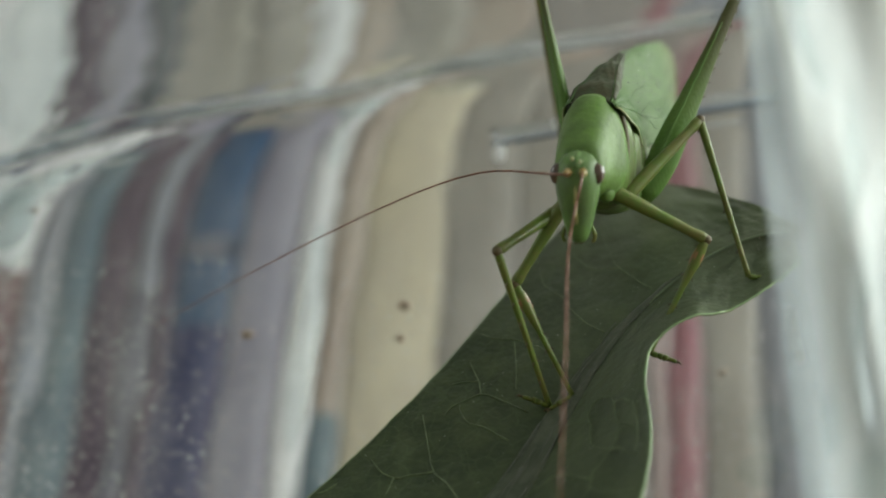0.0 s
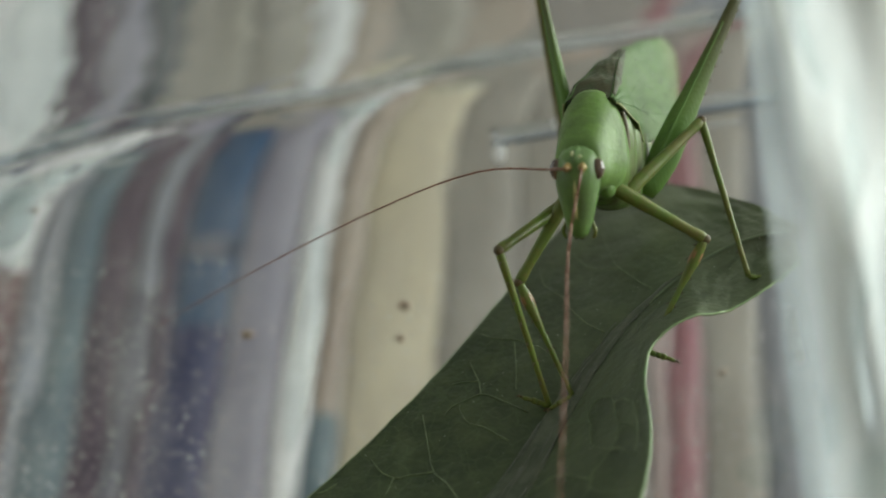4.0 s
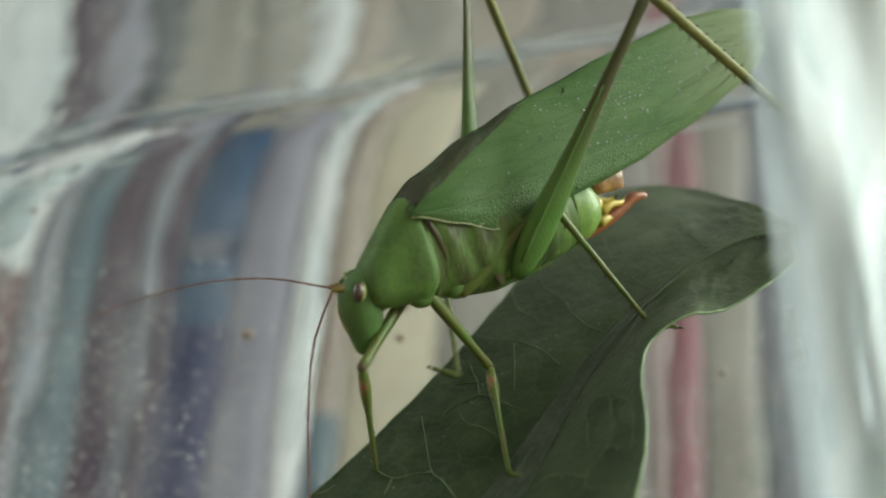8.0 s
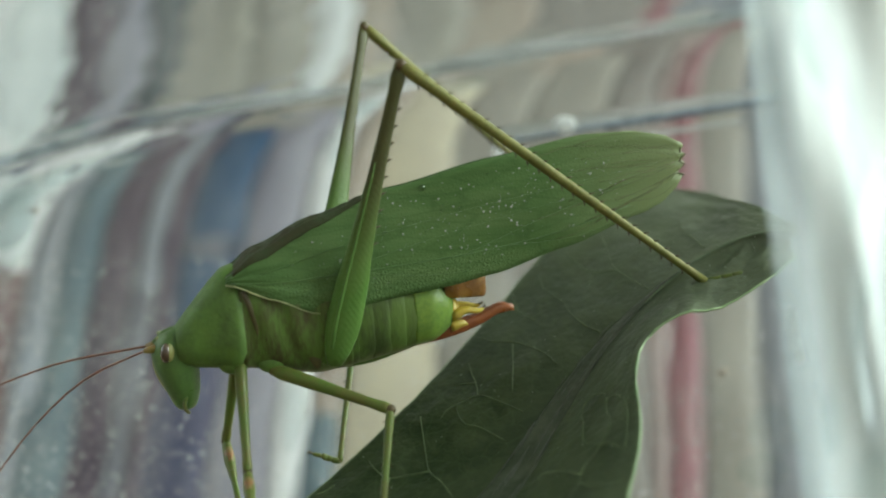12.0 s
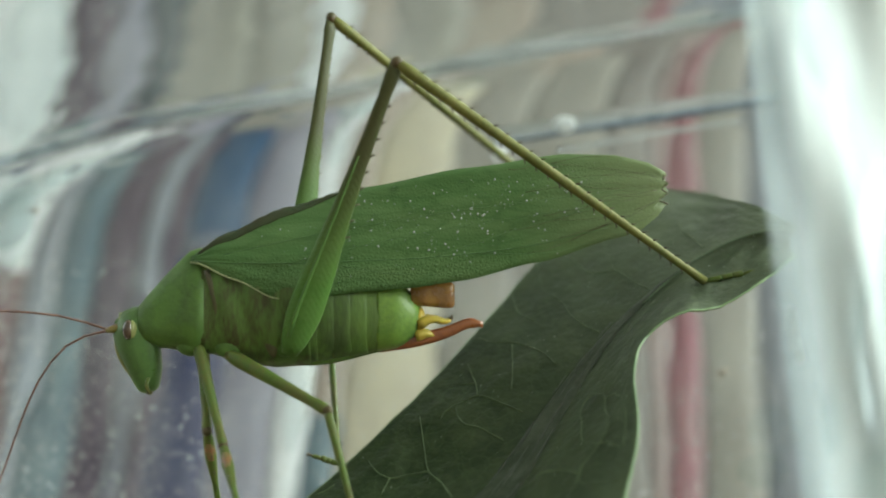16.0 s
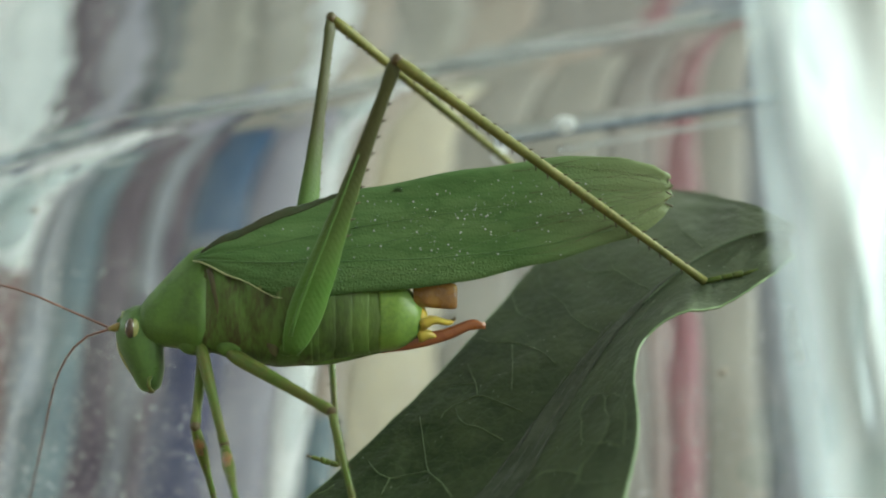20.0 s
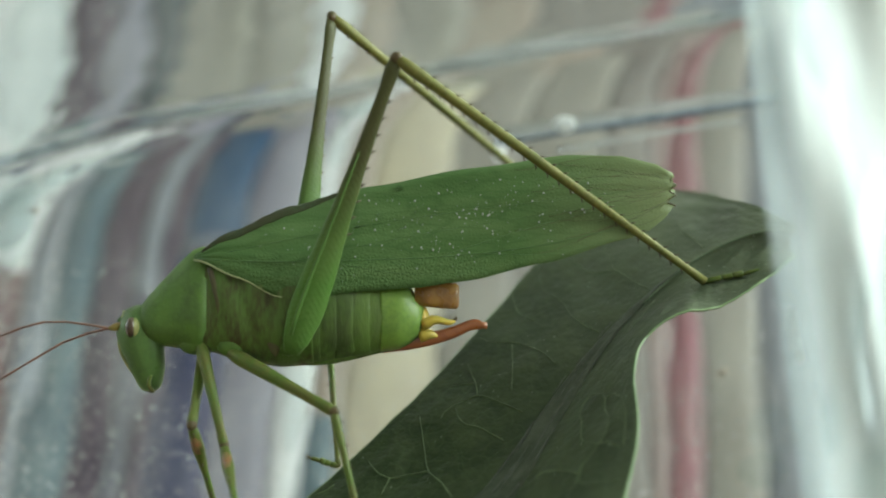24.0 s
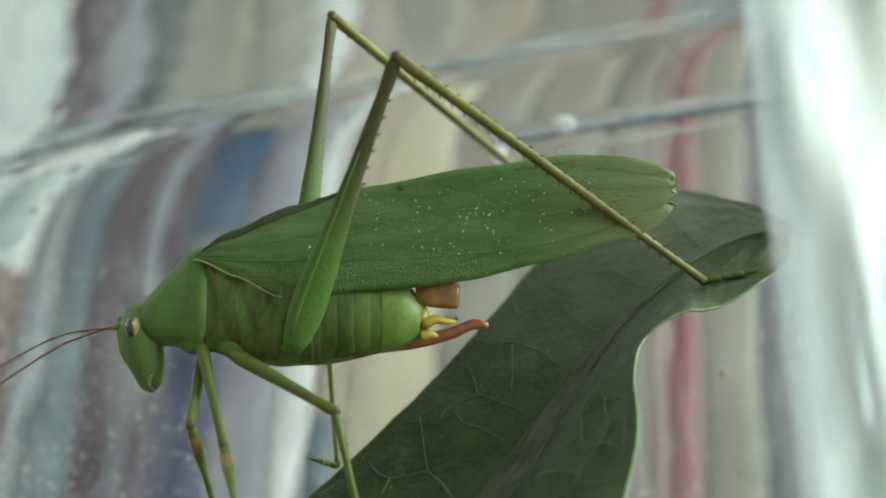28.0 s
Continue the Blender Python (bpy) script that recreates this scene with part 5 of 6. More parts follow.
        foot = part("foot", bm, M_LEG, root, "jointed green foot with padded lobes")
        for sg in (-1, 1):
            part("claw", tube([(0, 0, c), (0.05, sg * 0.25, c + 0.3), (-0.15, sg * 0.3, c + 0.45)], [0.1, 0.08, 0.02], 5), M_KNEE, foot)
        P["legs"][leg] = (thigh, shin, foot)
    # antennae: chains of thin stiff pieces along +z
    P["antennae"] = []
    for k in range(2):
        chain = []
        for i in range(ANT_N):
            r0, r1 = (0.066 * (1 - j / ANT_N) ** 0.7 + 0.028 for j in (i, i + 1))
            chain.append(part("antenna_piece", tube([(0, 0, -0.1), (0, 0, ANT_L * 0.5), (0, 0, ANT_L + 0.1)], [r0, (r0 + r1) / 2, r1], 6), M_ANT, root))
        P["antennae"].append(chain)
    return root, P


HEAD_RINGS = [(-1.85, -11.58, 0.14, 0.45), (-2.25, -11.76, 1.04, 1.17), (-2.93, -11.8, 1.44, 1.53), (-3.83, -11.76, 1.71, 1.67), (-4.95, -11.49, 1.71, 1.62), (-6.08, -11.15, 1.49, 1.35), (-6.98, -10.9, 1.30, 1.15), (-7.75, -10.76, 1.06, 0.95), (-8.22, -10.66, 0.88, 0.8), (-8.5, -10.62, 0.66, 0.6), (-8.66, -10.62, 0.33, 0.33)]
SHIELD = [(-11.31, -1.62, -4.32, 1.53), (-10.72, -0.9, -4.77, 1.76), (-9.68, 0.27, -5.09, 1.89), (-8.47, 1.58, -5.27, 1.98), (-7.43, 2.57, -5.5, 2.25), (-6.67, 2.84, -5.59, 2.34), (-6.04, 2.66, -4.77, 2.3)]
COXAE = [(-7.1, 1.35, -4.75, 0.95), (-4.2, 1.75, -5.0, 0.85), (0.27, 2.1, -4.95, 0.8)]
THORAX_TOP = [(-7.88, 0.9), (-6.31, 2.1), (-3.6, 2.7), (2.16, 2.25)]
THORAX_LOW = [(-7.88, -5.05), (-5.86, -5.59), (-3.6, -6.31), (-0.45, -6.76), (2.16, -6.58)]
THORAX_HALF = [(-7.88, 1.8), (-6.9, 2.2), (-6.2, 2.6), (-4.5, 2.85), (-0.9, 3.0), (2.16, 2.8)]
ABDO_TOP = [(-1.35, 2.25), (4.5, 1.35), (9.01, 0.0), (10.9, -1.35)]
ABDO_LOW = [(-1.35, -6.53), (1.8, -6.58), (5.41, -6.04), (8.56, -5.32), (10.36, -4.77), (10.9, -4.37)]
ABDO_HALF = [(-1.35, 2.8), (4.5, 2.6), (8.56, 2.1), (10.36, 1.6), (10.9, 1.25)]
LEG_SIZES = {"FL": (8.7, 10.0, 2.2), "FR": (8.7, 10.0, 2.2), "ML": (10.2, 13.5, 2.3), "MR": (10.2, 13.5, 2.3), "HL": (24.0, 31.2, 4.8), "HR": (25.0, 32.5, 4.6)}
ANT_N, ANT_L = 22, 2.1


# ---------------------------------------------------------------- how the insect moves
def ease(rows, t):
    """Smooth values at t between rows of (seconds, values...), with no overshoot."""
    ts = [r[0] for r in rows]
    if t <= ts[0]:
        return list(rows[0][1:])
    if t >= ts[-1]:
        return list(rows[-1][1:])
    k = max(i for i in range(len(ts) - 1) if ts[i] <= t)
    h = ts[k + 1] - ts[k]
    f = (t - ts[k]) / h
    out = []
    for c in range(1, len(rows[0])):
        d = [(rows[i + 1][c] - rows[i][c]) / (ts[i + 1] - ts[i]) for i in range(len(ts) - 1)]

        def slope(i):
            if i == 0 or i == len(ts) - 1 or d[i - 1] * d[i] <= 0:
                return 0.0
            return 2 * d[i - 1] * d[i] / (d[i - 1] + d[i])
        a, b = rows[k][c], rows[k + 1][c]
        m0, m1 = slope(k) * h, slope(k + 1) * h
        out.append((2 * f ** 3 - 3 * f * f + 1) * a + (f ** 3 - 2 * f * f + f) * m0 + (3 * f * f - 2 * f ** 3) * b + (f ** 3 - f * f) * m1)
    return out


# seconds, place of the body (mm), roll, pitch, turn (degrees), nod and turn of the head
BODY_EARLY = [
    (0, 13.9, 4.6, 64.6, 0.8, -2.4, 69.8, 2.5, 7),
    (3, 14.0, 4.7, 64.8, 0.6, -2.4, 69.6, 3.9, 6),
    (5.6, 13.9, 4.4, 65.1, -0.6, -2.6, 69, 3.2, 6),
    (5.7, 13.9, 4.4, 65.1, -0.6, -2.6, 69, 3.2, 6),
    (5.8, 13.8, 3.6, 65.5, 2, -2.8, 64, 2, 6),
    (6.0, 13.0, 1.0, 65.5, 15, -1, 42, -3.9, -5),
]
BODY_WALK = [
    (6.1, 10.0, -2.6, 65.1, 15, -3, 34, 4.8, -8),
    (6.5, 10.2, -1.5, 65.0, 13.5, -3.1, 34.2, 7.4, -5),
    (7.0, 9.3, -0.8, 64.1, 8, -1.7, 34, 7.7, -6),
    (7.2, 8.2, 0.6, 63.7, 6, -3, 32, 13, -8),
    (7.5, 4.8, -2.1, 60.2, 8.2, -14.9, 32.3, 17.3, -8),
    (8.0, 3.0, -0.4, 58.2, 9.9, -17.3, 26.3, 19.7, -12.8),
    (9.0, 1.3, 0.1, 57.1, 8.9, -14.8, 19.1, 15.7, -11.9),
    (10.0, -3.1, 0, 54.5, 9.8, -11.3, 14.8, 12.6, -7),
]
BODY_LATE = [
    (11.0, -5.3, 0.1, 53.8, 13, -9.3, 11.7, 13.4, -5.1),
    (12.0, -10.0, -0.1, 51.8, 13.1, -6.4, 10.5, 7.4, -5.2),
    (14.5, -12.5, 0.2, 51.1, 8, -5.0, 7, 4, -1),
    (15.0, -12.5, 0.2, 51.2, 7, -4.8, 7, 4, 0),
    (15.5, -12.7, 0.3, 52.1, 3, -1.6, 5, 2, 3),
    (16, -12.7, 0.4, 52.3, 0, -0.3, 3.5, 1.5, 5),
    (17, -12.6, 0.4, 52.3, -0.6, 0.1, 3.1, 1.2, 6.1),
    (28, -12.3, -0.2, 52.4, -1.4, 0.2, 1.9, 1.4, 4.8),
]

HIPS = {"FL": (-6.67, -1.5, -4.68), "FR": (-6.67, 1.5, -4.68), "ML": (-4.28, -2.0, -5.5), "MR": (-4.28, 2.0, -5.5),
        "HL": (0.54, -2.9, -5.5), "HR": (0.36, 2.9, -2.79)}
NECK = Vector((-10.14, 0, -4.14))
# where each foot stands (seconds, x, y, z in mm)
FEET = {
    "FL": [
        (0, 16.4, -0.5, 46.76),
        (7.0, 16.08, -0.22, 46.87),
        (7.2, 12.17, -2, 42.25),
        (7.4, 4.9, -6.02, 38.23),
        (9.3, 5.12, -5.9, 38.34),
        (9.5, 2.26, -10, 38.48),
        (9.8, -5.61, -10.1, 34.87),
        (11.1, -6.87, -10.9, 34.26),
        (11.5, -11.21, -12, 34.52),
        (11.8, -12.88, -12.7, 32.93),
        (28, -13.58, -12.7, 32.93),
    ],
    "FR": [
        (0, 10.27, -0.86, 43.35),
        (5.7, 10.27, -0.86, 43.35),
        (5.9, 5.12, -2, 47.11),
        (6.1, 0.27, 1.1, 45.03),
        (6.3, 1.85, 0.3, 44.2),
        (6.9, 1.85, 0.3, 44.2),
        (7.1, 0.71, -2, 45.34),
        (7.3, 3.32, -2.9, 41.06),
        (7.5, 3.73, -3.5, 40.5),
        (7.7, -0.17, -3, 41.08),
        (7.95, -5.12, -2, 37.18),
        (9.0, -4.01, -3, 35.49),
        (9.6, -4.1, -3, 35.41),
        (9.9, -6.28, -3, 34.53),
        (10.6, -6.72, -3, 34.53),
        (10.9, -12.61, -3, 34.97),
        (11.5, -13.05, -3, 34.1),
        (11.9, -15.17, -2, 32.11),
        (15, -16.94, -2, 31.01),
        (17, -16.94, -2, 31.89),
        (28, -17.16, -2, 32.55),
    ],
    "ML": [
        (0, 24.71, 1.4, 52.76),
        (6.75, 24.71, 1.4, 52.76),
        (6.95, 16.54, 1.72, 49.0),
        (9.3, 17.14, 1.18, 48.76),
        (9.45, 12.68, 2, 45.85),
        (9.7, 6.71, -4.38, 39.69),
        (11.1, 6.61, -4.5, 39.58),
        (11.3, -0.97, -10, 38.48),
        (11.5, -4.6, -10.5, 30.94),
        (14.5, -4.9, -10, 30.53),
        (28, -4.7, -10, 30.33),
    ],
    "MR": [
        (0, 8.36, -1.22, 42.68),
        (5.8, 8.35, -1.3, 42.6),
        (7.6, 8.14, -1.7, 42.21),
        (7.85, 3.09, 4, 45.2),
        (8.2, 0.04, -0.3, 43.6),
        (9.4, 0.04, -0.58, 43.32),
        (9.8, -8.36, 2, 37.81),
        (28, -8.55, 2, 37.31),
    ],
    "HL": [
        (0, 36.06, 10, 51.08),
        (5.7, 36.06, 10, 51.08),
        (6.1, 31.85, 6, 47.4),
        (7.0, 31.85, 6, 47.4),
        (7.5, 34.9, 8, 52.12),
        (8, 37.55, 10, 60.51),
        (8.8, 34.24, 6, 61.26),
        (9.0, 28.88, 4, 60.67),
        (9.3, 21.67, 3.8, 52.33),
        (11, 21.67, 3.8, 52.33),
        (12.5, 21.45, 2.8, 52.36),
        (28, 21.31, 2.2, 52.37),
    ],
    "HR": [
        (0, 13.22, 33, 64.11),
        (5.7, 13.22, 33, 64.11),
        (6.1, 14.85, 33, 63.51),
        (7.0, 14.85, 33, 63.51),
        (7.6, 13.3, 27, 59.66),
        (9, 14.0, 27.5, 58.8),
        (10, 15.4, 28.1, 57.7),
        (11, 14.5, 29.0, 58.4),
        (12, 13.6, 28.2, 59.0),
        (15, 9.8, 26.2, 61.2),
        (16, 11.5, 24.9, 59.8),
        (28, 11.27, 24.74, 59.7),
    ],
}

# where each knee tends to (seconds, x, y, z in mm)
KNEES = {
    "FL": [
        (0, 20.77, -1.0, 55.71),
        (5.7, 20.59, -1.0, 55.71),
        (6.0, 14.98, 0.5, 56.18),
        (6.5, 11.94, -4.5, 55.04),
        (7.0, 11.41, -1.0, 54.82),
        (7.5, 4.12, -10.0, 46.56),
        (8, 4.16, 0.5, 44.54),
        (9, 2.44, 0.5, 43.82),
        (10, -7.12, -3.5, 40.72),
        (11, -8.55, -3.5, 39.85),
        (12, -14.98, -4.0, 38.64),
        (15, -16.58, -4.0, 38.55),
        (17, -16.58, -4.0, 39.93),
        (28, -16.66, -4.0, 40.15),
    ],
    "FR": [
        (0, 4.28, -1.0, 51.48),
        (5.7, 4.28, -1.0, 51.48),
        (6.0, 0.04, -4.0, 53.96),
        (6.5, -0.95, -3.5, 53.0),
        (7.0, -1.22, -6.5, 52.86),
        (7.5, -0.57, -9.0, 47.48),
        (8, -6.08, -6.0, 45.96),
        (9, -6.78, 3.0, 43.44),
        (10, -9.46, -6.0, 43.64),
        (11, -13.9, -6.0, 44.06),
        (12, -18.09, 4.5, 39.26),
        (15, -17.28, -3.0, 39.33),
        (17, -18.64, -4.5, 41.82),
        (28, -19.07, -5.5, 42.09),
    ],
    "ML": [
        (0, 21.97, 3.5, 64.94),
        (5.7, 22.08, 4.0, 64.99),
        (6, 18.95, -6.5, 62.27),
        (6.5, 17.15, -6.0, 60.96),
        (7, 16.36, -4.5, 61.05),
        (7.5, 11.27, -4.0, 60.01),
        (8, 8.16, -1.5, 58.95),
        (9, 6.63, -0.5, 57.28),
        (10, 3.53, 3.0, 50.17),
        (11, 0.74, 3.0, 49.38),
        (12, -5.2, -4.5, 42.0),
        (15, -7.6, -7.5, 43.0),
        (17, -7.77, -6.5, 43.0),
        (28, -7.77, -6.5, 43.0),
    ],
    "MR": [
        (0, 4.31, -5.0, 54.4),
        (5.7, 4.31, -5.0, 54.4),
        (6, 4.63, 7.0, 52.88),
        (7, 3.96, 7.0, 52.54),
        (7.5, 4.09, 5.5, 49.81),
        (8, 0.78, 8.0, 49.2),
        (9, -0.93, 8.0, 48.22),
        (10, -9.68, 10.5, 49.06),
        (11, -9.5, 8.5, 49.17),
        (17, -11.27, 9.0, 49.88),
        (28, -11.27, 9.0, 49.88),
    ],
    "HL": [
        (0, 24.3, 6.0, 83.2),
        (5.7, 24.5, 7.0, 83.4),
        (6.1, 27.89, -4.0, 76.63),
        (7, 26.84, -7.5, 74.98),
        (7.5, 21.03, -12.5, 73.08),
        (8, 14.92, -8.0, 76.11),
        (9, 2.52, -8.0, 74.87),
        (10, 1.28, -8.87, 71.94),
        (11, 0.25, -8.96, 70.77),
        (12, -2.69, -6.87, 68.52),
        (15, -3.0, -6.2, 68.2),
        (16, -3.0, -6.6, 68.6),
        (28, -3.2, -6.3, 69.0),
    ],
    "HR": [
        (0, 7.5, 10.0, 83.36),
        (5.7, 7.5, 10.0, 83.36),
        (6.1, 7.22, 9.5, 83.23),
        (7, 7.22, 9.5, 82.24),
        (7.5, 2.46, 7.0, 81.6),
        (8, 1.81, 5.5, 80.27),
        (9, 1.93, 4.5, 79.08),
        (10, -0.94, 7.61, 76.9),
        (11, -2.75, 8.1, 76.28),
        (12, -6.77, 7.96, 74.15),
        (15, -9.28, 3.2, 73.6),
        (16, -9.3, 4.56, 74.27),
        (28, -9.2, 4.16, 74.31),
    ],
}

# which way each foot points along its support
TOES = {"FL": (0.92, -0.2, -0.3), "FR": (-0.85, -0.3, -0.4), "ML": (0.92, 0.1, -0.1), "MR": (-0.85, -0.2, 0.3), "HL": (0.95, -0.12, 0.2), "HR": (0.25, 0.95, -0.1)}
# antennae: seconds and four points along each (mm)
ANTENNAE_A1 = [
    (0, 0.74, 2, 60.65, -16.59, 10, 53.06, -44.04, 24, 38.49),
    (5.7, 0.74, 2, 60.74, -16.59, 10, 53.06, -44.04, 24, 37.92),
    (6.0, -6.03, 0, 63.38, -14.39, 5, 62.86, -27.52, 14, 61.24),
    (6.2, -9.44, -2, 63.64, -20.87, 2, 63.09, -38.22, 8, 59.92),
    (6.5, -10.32, -2, 63.42, -21.79, 0, 62.48, -37.49, 6, 59.35),
    (7.0, -12.79, 0, 63.29, -24.79, 3, 62.24, -38.94, 10, 59.52),
    (7.3, -10.09, 0, 58.65, -16.29, 5, 56.94, -24.49, 12, 53.03),
    (7.5, -13.05, 2, 52.75, -18.72, 8, 49.44, -26.91, 18, 43.84),
    (8, -15.66, 4, 52.56, -25.5, 12, 51.0, -45.49, 28, 44.61),
]
ANTENNAE_A2 = [
    (8.5, -14.58, 3, 50.87, -22.13, 8, 48.71, -31.72, 20, 45.28),
    (9, -17.07, 4, 53.64, -22.97, 12, 54.8, -34.21, 25, 55.91),
    (9.5, -17.07, 4, 49.42, -22.47, 12, 51.0, -33.08, 25, 52.79),
    (10, -21.54, 3, 47.06, -29.01, 10, 42.63, -38.24, 20, 32.24),
    (10.5, -23.62, 2, 49.53, -30.66, 4, 49.42, -38.22, 8, 47.74),
    (11, -24.43, -2, 53.28, -29.28, -2, 56.37, -35.3, 0, 58.87),
    (11.5, -26.84, 2, 49.07, -32.71, 6, 49.07, -38.94, 10, 48.49),
    (12, -29.45, 0, 46.17, -33.27, 2, 45.03, -39.57, 4, 42.62),
    (14.5, -29.45, 0, 47.62, -32.6, 0, 47.75, -38.79, 2, 47.69),
]
ANTENNAE_A3 = [
    (16, -30.35, 0, 49.64, -33.95, 0, 50.0, -38.79, 2, 49.99),
    (17, -29.9, 0, 50.09, -33.05, 0, 50.45, -38.79, 2, 50.45),
    (19, -30.35, 0, 50.32, -33.5, 0, 51.22, -38.79, 2, 52.06),
    (20.0, -30.8, 0, 50.54, -33.5, 0, 51.67, -38.79, 2, 52.75),
    (20.5, -30.35, 0, 47.84, -33.05, 0, 46.49, -38.79, 2, 43.56),
    (21.5, -29.9, 0, 48.07, -32.6, 0, 47.39, -38.79, 2, 44.94),
    (23.5, -29.45, 0, 47.84, -32.6, 0, 46.04, -38.79, 2, 42.18),
    (24.5, -29.9, 0, 47.84, -32.6, 0, 46.49, -38.79, 2, 43.56),
    (26, -29.9, 0, 48.29, -32.6, 0, 47.16, -38.79, 2, 44.94),
    (27, -29.9, 0, 47.84, -32.6, 0, 46.94, -38.79, 2, 44.48),
    (28, -29.9, 0, 47.62, -32.6, 0, 46.04, -38.79, 2, 42.18),
]
ANTENNAE_A = ANTENNAE_A1 + ANTENNAE_A2 + ANTENNAE_A3
ANTENNAE_B1 = [
    (0, 8.97, -10, 55.04, 8.16, -16, 48.27, 7.17, -22, 39.02),
    (5.7, 8.97, -10, 55.04, 8.16, -16, 48.27, 7.17, -22, 39.02),
    (6.0, 0.25, -8, 56.69, 0.24, -12, 50.3, 0.6, -16, 41.5),
    (6.2, -2.02, -8, 55.87, -1.54, -12, 48.73, -0.15, -16, 41.5),
    (6.5, -1.94, -6, 55.46, -0.98, -9, 46.46, 0.62, -14, 37.31),
    (7.0, -3.42, -6, 54.62, -2.73, -8, 46.36, -1.34, -12, 36.1),
    (7.3, -5.66, -6, 54.62, -5.95, -8, 48.43, -4.89, -12, 38.86),
    (7.5, -7.52, -6, 49.55, -7.11, -8, 43.47, -5.68, -12, 36.1),
    (8, -9.89, -4, 47.7, -10.28, -4, 42.09, -9.89, -6, 33.07),
    (8.5, -10.97, -4, 47.27, -11.4, -4, 42.09, -10.94, -6, 33.07),
]
ANTENNAE_B2 = [
    (9, -13.21, -4, 47.27, -14.64, -2, 40.93, -15.4, 0, 31.63),
    (9.5, -16.39, 0, 46.94, -19.88, 4, 44.73, -24.49, 12, 40.88),
    (10, -21.08, 3, 47.39, -27.77, 10, 43.38, -37.42, 20, 33.33),
    (10.5, -21.34, 0, 46.04, -27.38, 4, 42.86, -32.37, 8, 37.99),
    (11, -24.54, 2, 45.39, -30.9, 8, 40.43, -37.98, 16, 33.54),
    (11.5, -24.95, 0, 46.04, -30.2, 4, 42.39, -35.78, 8, 37.5),
    (12, -28.55, 0, 44.6, -33.27, 2, 40.57, -37.7, 4, 35.35),
    (14.5, -29.45, 0, 46.04, -32.81, 2, 42.18, -37.01, 6, 34.97),
    (16, -29.9, 0, 47.39, -33.27, 2, 43.56, -37.49, 6, 35.44),
    (17, -29.9, 0, 47.3, -33.5, 2, 42.64, -37.73, 6, 34.97),
]
ANTENNAE_B3 = [
    (19, -29.9, 0, 47.16, -33.27, 2, 43.56, -38.7, 8, 36.53),
    (20.0, -29.0, 0, 47.62, -32.07, 4, 44.26, -35.22, 10, 38.16),
    (20.5, -29.6, 2, 46.77, -33.18, 6, 41.66, -36.13, 12, 33.8),
    (21.0, -28.68, 2, 46.77, -30.55, 6, 41.66, -32.59, 12, 33.8),
    (21.5, -29.6, 2, 49.53, -31.9, 2, 49.53, -39.19, 8, 44.33),
    (23.5, -29.9, 0, 48.83, -33.27, 2, 47.69, -39.57, 4, 44.26),
    (24.5, -30.35, 0, 49.64, -33.5, 0, 50.0, -38.79, 2, 49.07),
    (26, -30.35, 0, 49.82, -33.5, 0, 50.09, -38.79, 2, 49.53),
    (26.5, -29.45, 0, 47.84, -33.27, 2, 44.94, -38.64, 4, 38.64),
    (27, -30.35, 0, 50.32, -33.05, 0, 50.54, -38.79, 2, 49.53),
    (28, -29.45, 0, 48.38, -32.36, 2, 47.46, -38.44, 6, 44.53),
]
ANTENNAE_B = ANTENNAE_B1 + ANTENNAE_B2 + ANTENNAE_B3



def body_at(t):
    x, y, z, rx, ry, rz, nod, turn = ease(BODY_EARLY + BODY_WALK + BODY_LATE, t)
    b = pose(x, y, z, rx, ry, rz)
    n = Matrix.Translation(NECK) @ pose(0, 0, 0, 0, nod, 0) @ pose(0, 0, 0, 0, 0, turn) @ Matrix.Translation(-NECK)
    return b, n


def along(a, b, hint):
    """The pose of a piece whose +z runs from a to b and whose x side faces hint."""
    z = (b - a).normalized()
    x = Vector(hint) - z * z.dot(Vector(hint))
    x = x.normalized() if x.length > 1e-6 else z.orthogonal().normalized()
    m = Matrix((x, z.cross(x), z)).transposed().to_4x4()
    m.translation = a
    return m


def metres(m):
    m = m.copy()
    m.translation = m.translation * MM
    return m


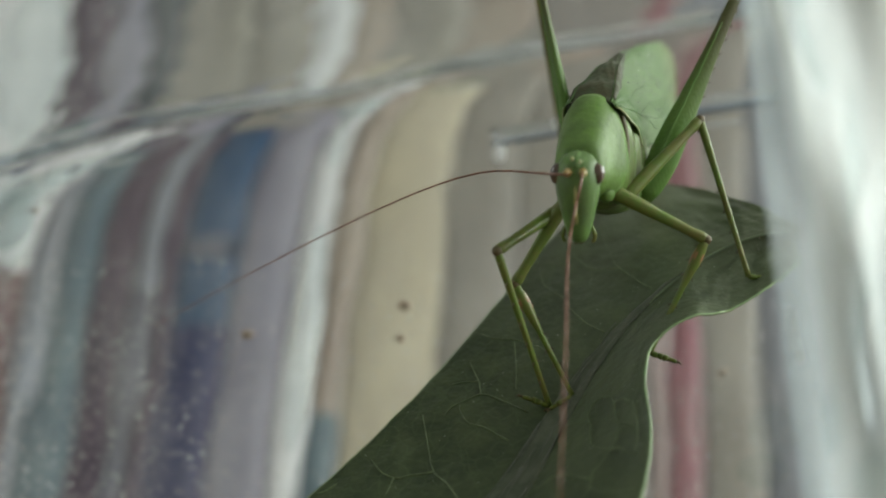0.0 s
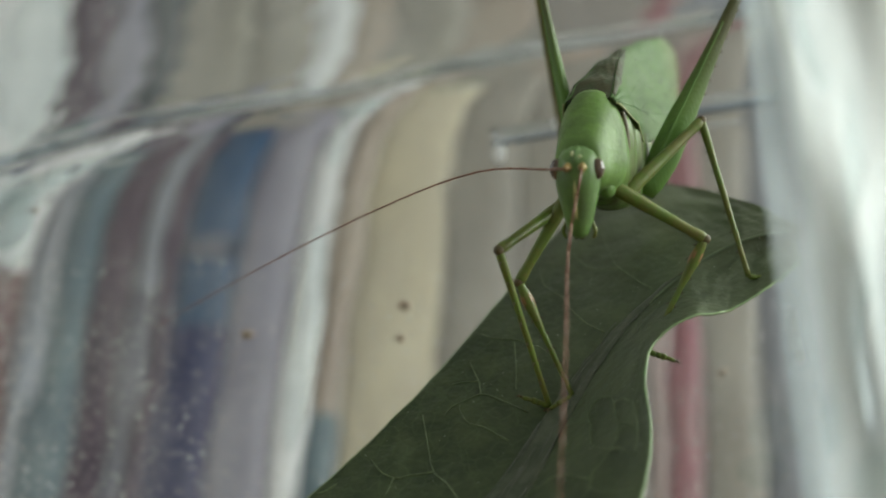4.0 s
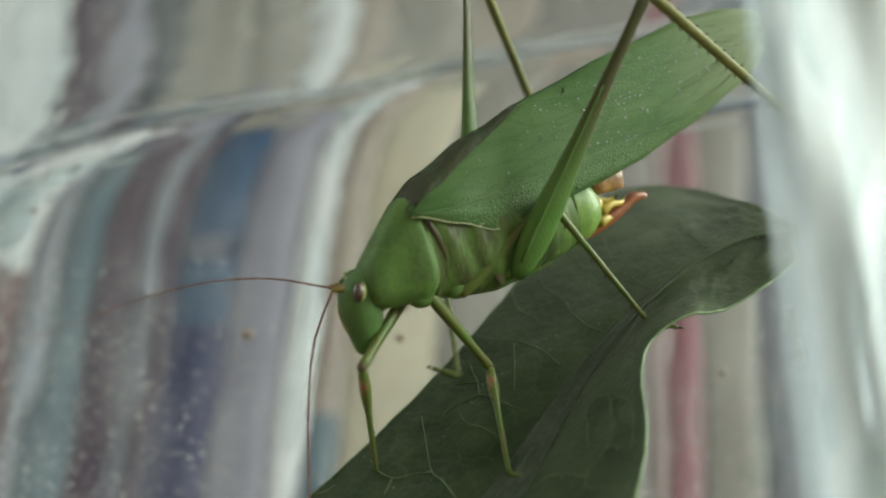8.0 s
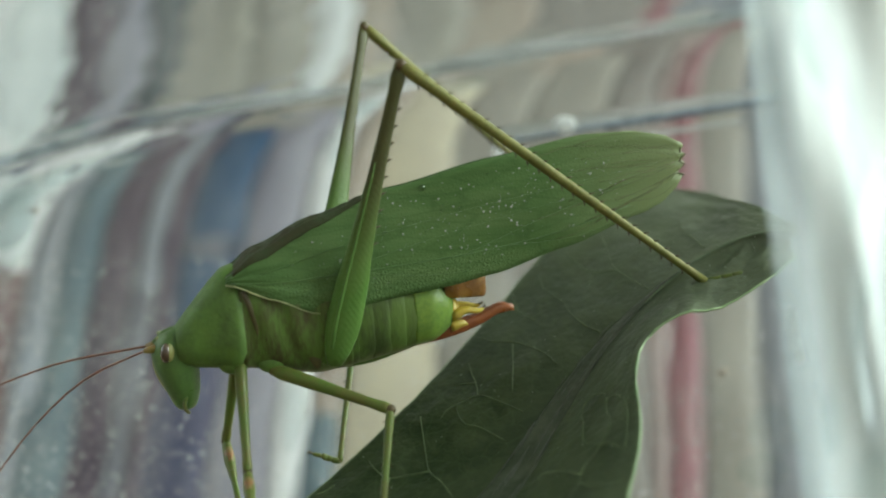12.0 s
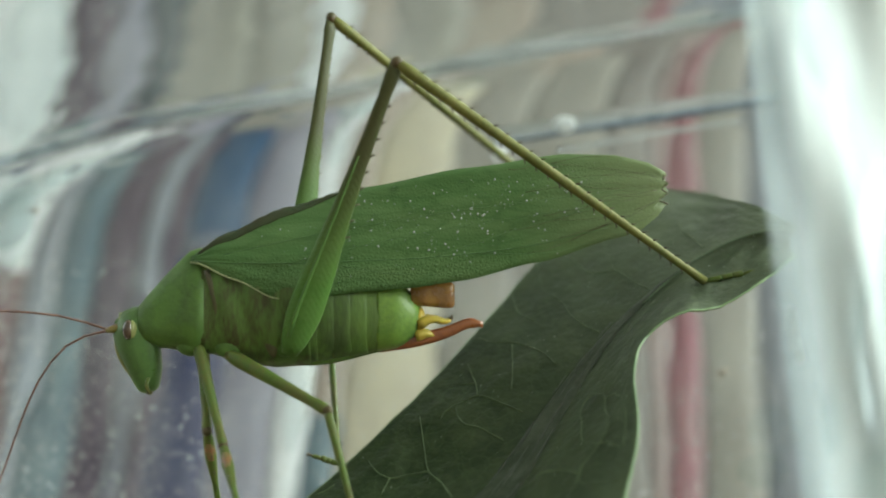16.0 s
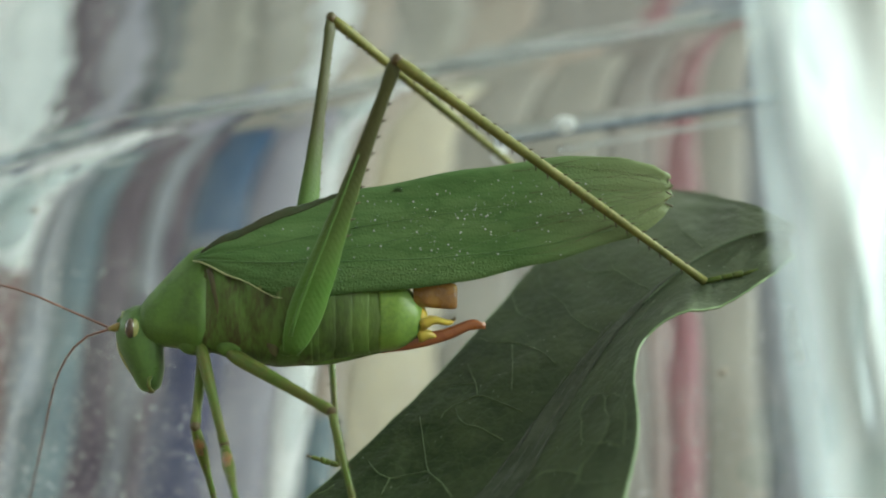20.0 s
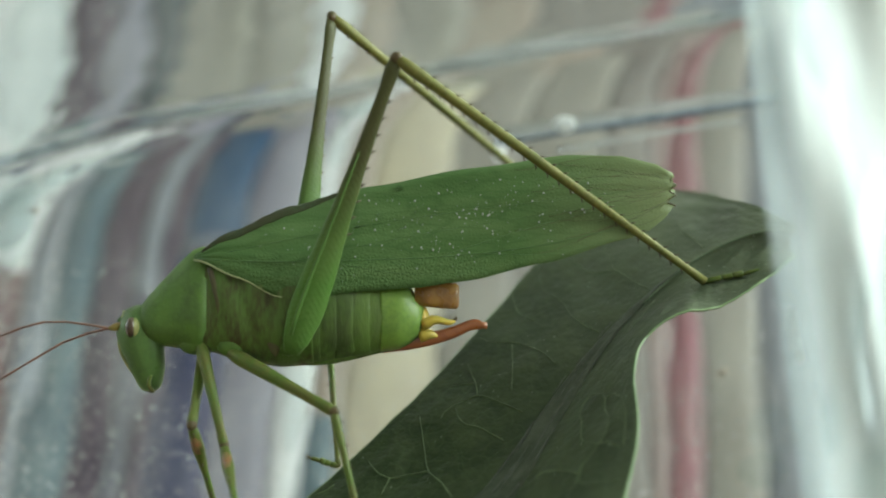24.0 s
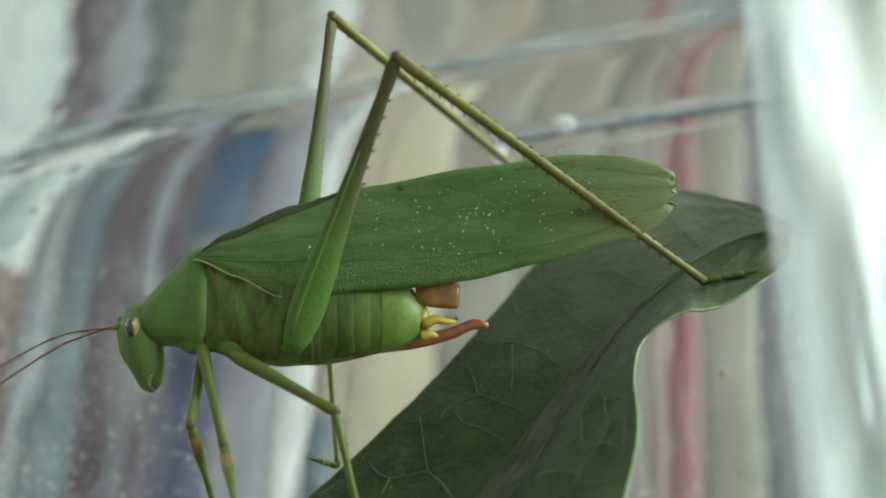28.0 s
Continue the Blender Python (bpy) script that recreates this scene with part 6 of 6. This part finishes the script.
def key_insect():
    times = [0, 1, 2, 3, 4.2, 5.2, 5.6] + [5.6 + 0.1 * i for i in range(1, 25)] + [8.0 + 0.2 * i for i in range(1, 23)] + [12.5 + 0.5 * i for i in range(1, 32)]
    times = [round(t, 2) for t in times]
    rows = {"root": [], "head": []}
    for leg in HIPS:
        for k in range(3):
            rows[leg, k] = []
    for a in range(2):
        for i in range(ANT_N):
            rows[a, i] = []
    for t in times:
        b, n = body_at(t)
        inv = b.inverted()
        rows["root"].append((t, metres(b)))
        rows["head"].append((t, metres(n)))
        for leg, hip in HIPS.items():
            la, lb, lc = LEG_SIZES[leg]
            h, f, g = b @ Vector(hip), Vector(ease(FEET[leg], t)), Vector(ease(KNEES[leg], t))
            d = f - h
            if d.length > (la + lb) * 0.985:
                f = h + d.normalized() * (la + lb) * 0.985
            if d.length < abs(lb - la) * 1.05 + 1.0:
                f = h + d.normalized() * (abs(lb - la) * 1.05 + 1.0)
            d = f - h
            s = d.length
            along_d = (la * la - lb * lb + s * s) / (2 * s)
            off = math.sqrt(max(0.0, la * la - along_d * along_d))
            u = d / s
            side = (g - h) - u * (g - h).dot(u)
            knee = h + u * along_d + side.normalized() * off
            out = Vector(TOES[leg]).normalized()
            rows[leg, 0].append((t, metres(inv @ along(h, knee, u))))
            rows[leg, 1].append((t, metres(inv @ along(knee, f, -u if leg[0] != "H" else side))))
            rows[leg, 2].append((t, metres(inv @ along(f, f + out, (0, 0, 1)))))
        for a in range(2):
            base = b @ n @ Vector((-13.92, -0.62 if a else 0.62, -3.74))
            v = ease(ANTENNAE_A if a == 0 else ANTENNAE_B, t)
            path = curve([base] + [Vector(v[3 * i:3 * i + 3]) for i in range(3)], 80)
            end = path[-1] + (path[-1] - path[-6]).normalized() * 60
            path += [path[-1].lerp(end, i / 60) for i in range(1, 61)]
            joints, at = [base], base
            for p in path:
                while (p - at).length >= ANT_L and len(joints) <= ANT_N:
                    at = at + (p - at).normalized() * ANT_L
                    joints.append(at)
            while len(joints) <= ANT_N:
                joints.append(joints[-1] + (joints[-1] - joints[-2]))
            for i in range(ANT_N):
                rows[a, i].append((t, metres(inv @ along(joints[i], joints[i + 1], (0, 0, 1) if a == 0 else (1, 0, 0.3)))))
    walk(cricket, rows["root"])
    walk(PIECES["head"], rows["head"])
    for leg in HIPS:
        for k in range(3):
            walk(PIECES["legs"][leg][k], rows[leg, k])
    for a in range(2):
        for i in range(ANT_N):
            walk(PIECES["antennae"][a][i], rows[a, i])



# ---------------------------------------------------------------- build
room()
table()
books()
the_tub = tub()
the_leaf = leaf()
_rnd = random.Random(11)


def on_back_wall(i):
    if i % 12 == 0:
        return (_rnd.uniform(-50, -36), 37.0, _rnd.uniform(62, 84)), (0, -1, 0)
    x = -47 + 90 * _rnd.random() ** 1.9
    z = 27 + 27 * _rnd.random() ** 1.3
    return (x, 35.2 - 0.25 * (65 - z) - 1.1, z), (0, -1, 0)


tagged(part("mist", droplets(4200, on_back_wall, lambda i: _rnd.choice((0.06, 0.06, 0.07, 0.07, 0.08, 0.09, 0.10, 0.11, 0.13, 0.17))), M_MIST, the_tub, "mist of tiny water drops"), kind="stuff")
cricket, PIECES = insect()


# how far the leaf has sagged back under the insect's steps (seconds, share)
LEAF_SAG = [(0, 0), (5.7, 0), (6, 0.29), (6.5, 0.35), (7, 0.18), (7.5, 0.29), (8, 0.35), (9, 0.36), (9.5, 0.47), (10, 0.53), (11, 0.65), (11.5, 0.71), (12, 0.82), (12.5, 0.85), (14.5, 0.88), (15.5, 0.97), (17, 1), (28, 1)]


def key_leaf():
    pivot = Vector((0.010, 0, 0.042))
    rows = []
    for t, done in LEAF_SAG:
        k = 1 - done
        turn = pose(0, 0, 0, 2.03 * k, 1.23 * k, 2.79 * k)
        rows.append((t, Matrix.Translation(Vector((0.33, -0.60, 0.01)) * k * MM) @ Matrix.Translation(pivot) @ turn @ Matrix.Translation(-pivot)))
    walk(the_leaf, rows)


def motions():
    key_insect()
    key_leaf()


motions()
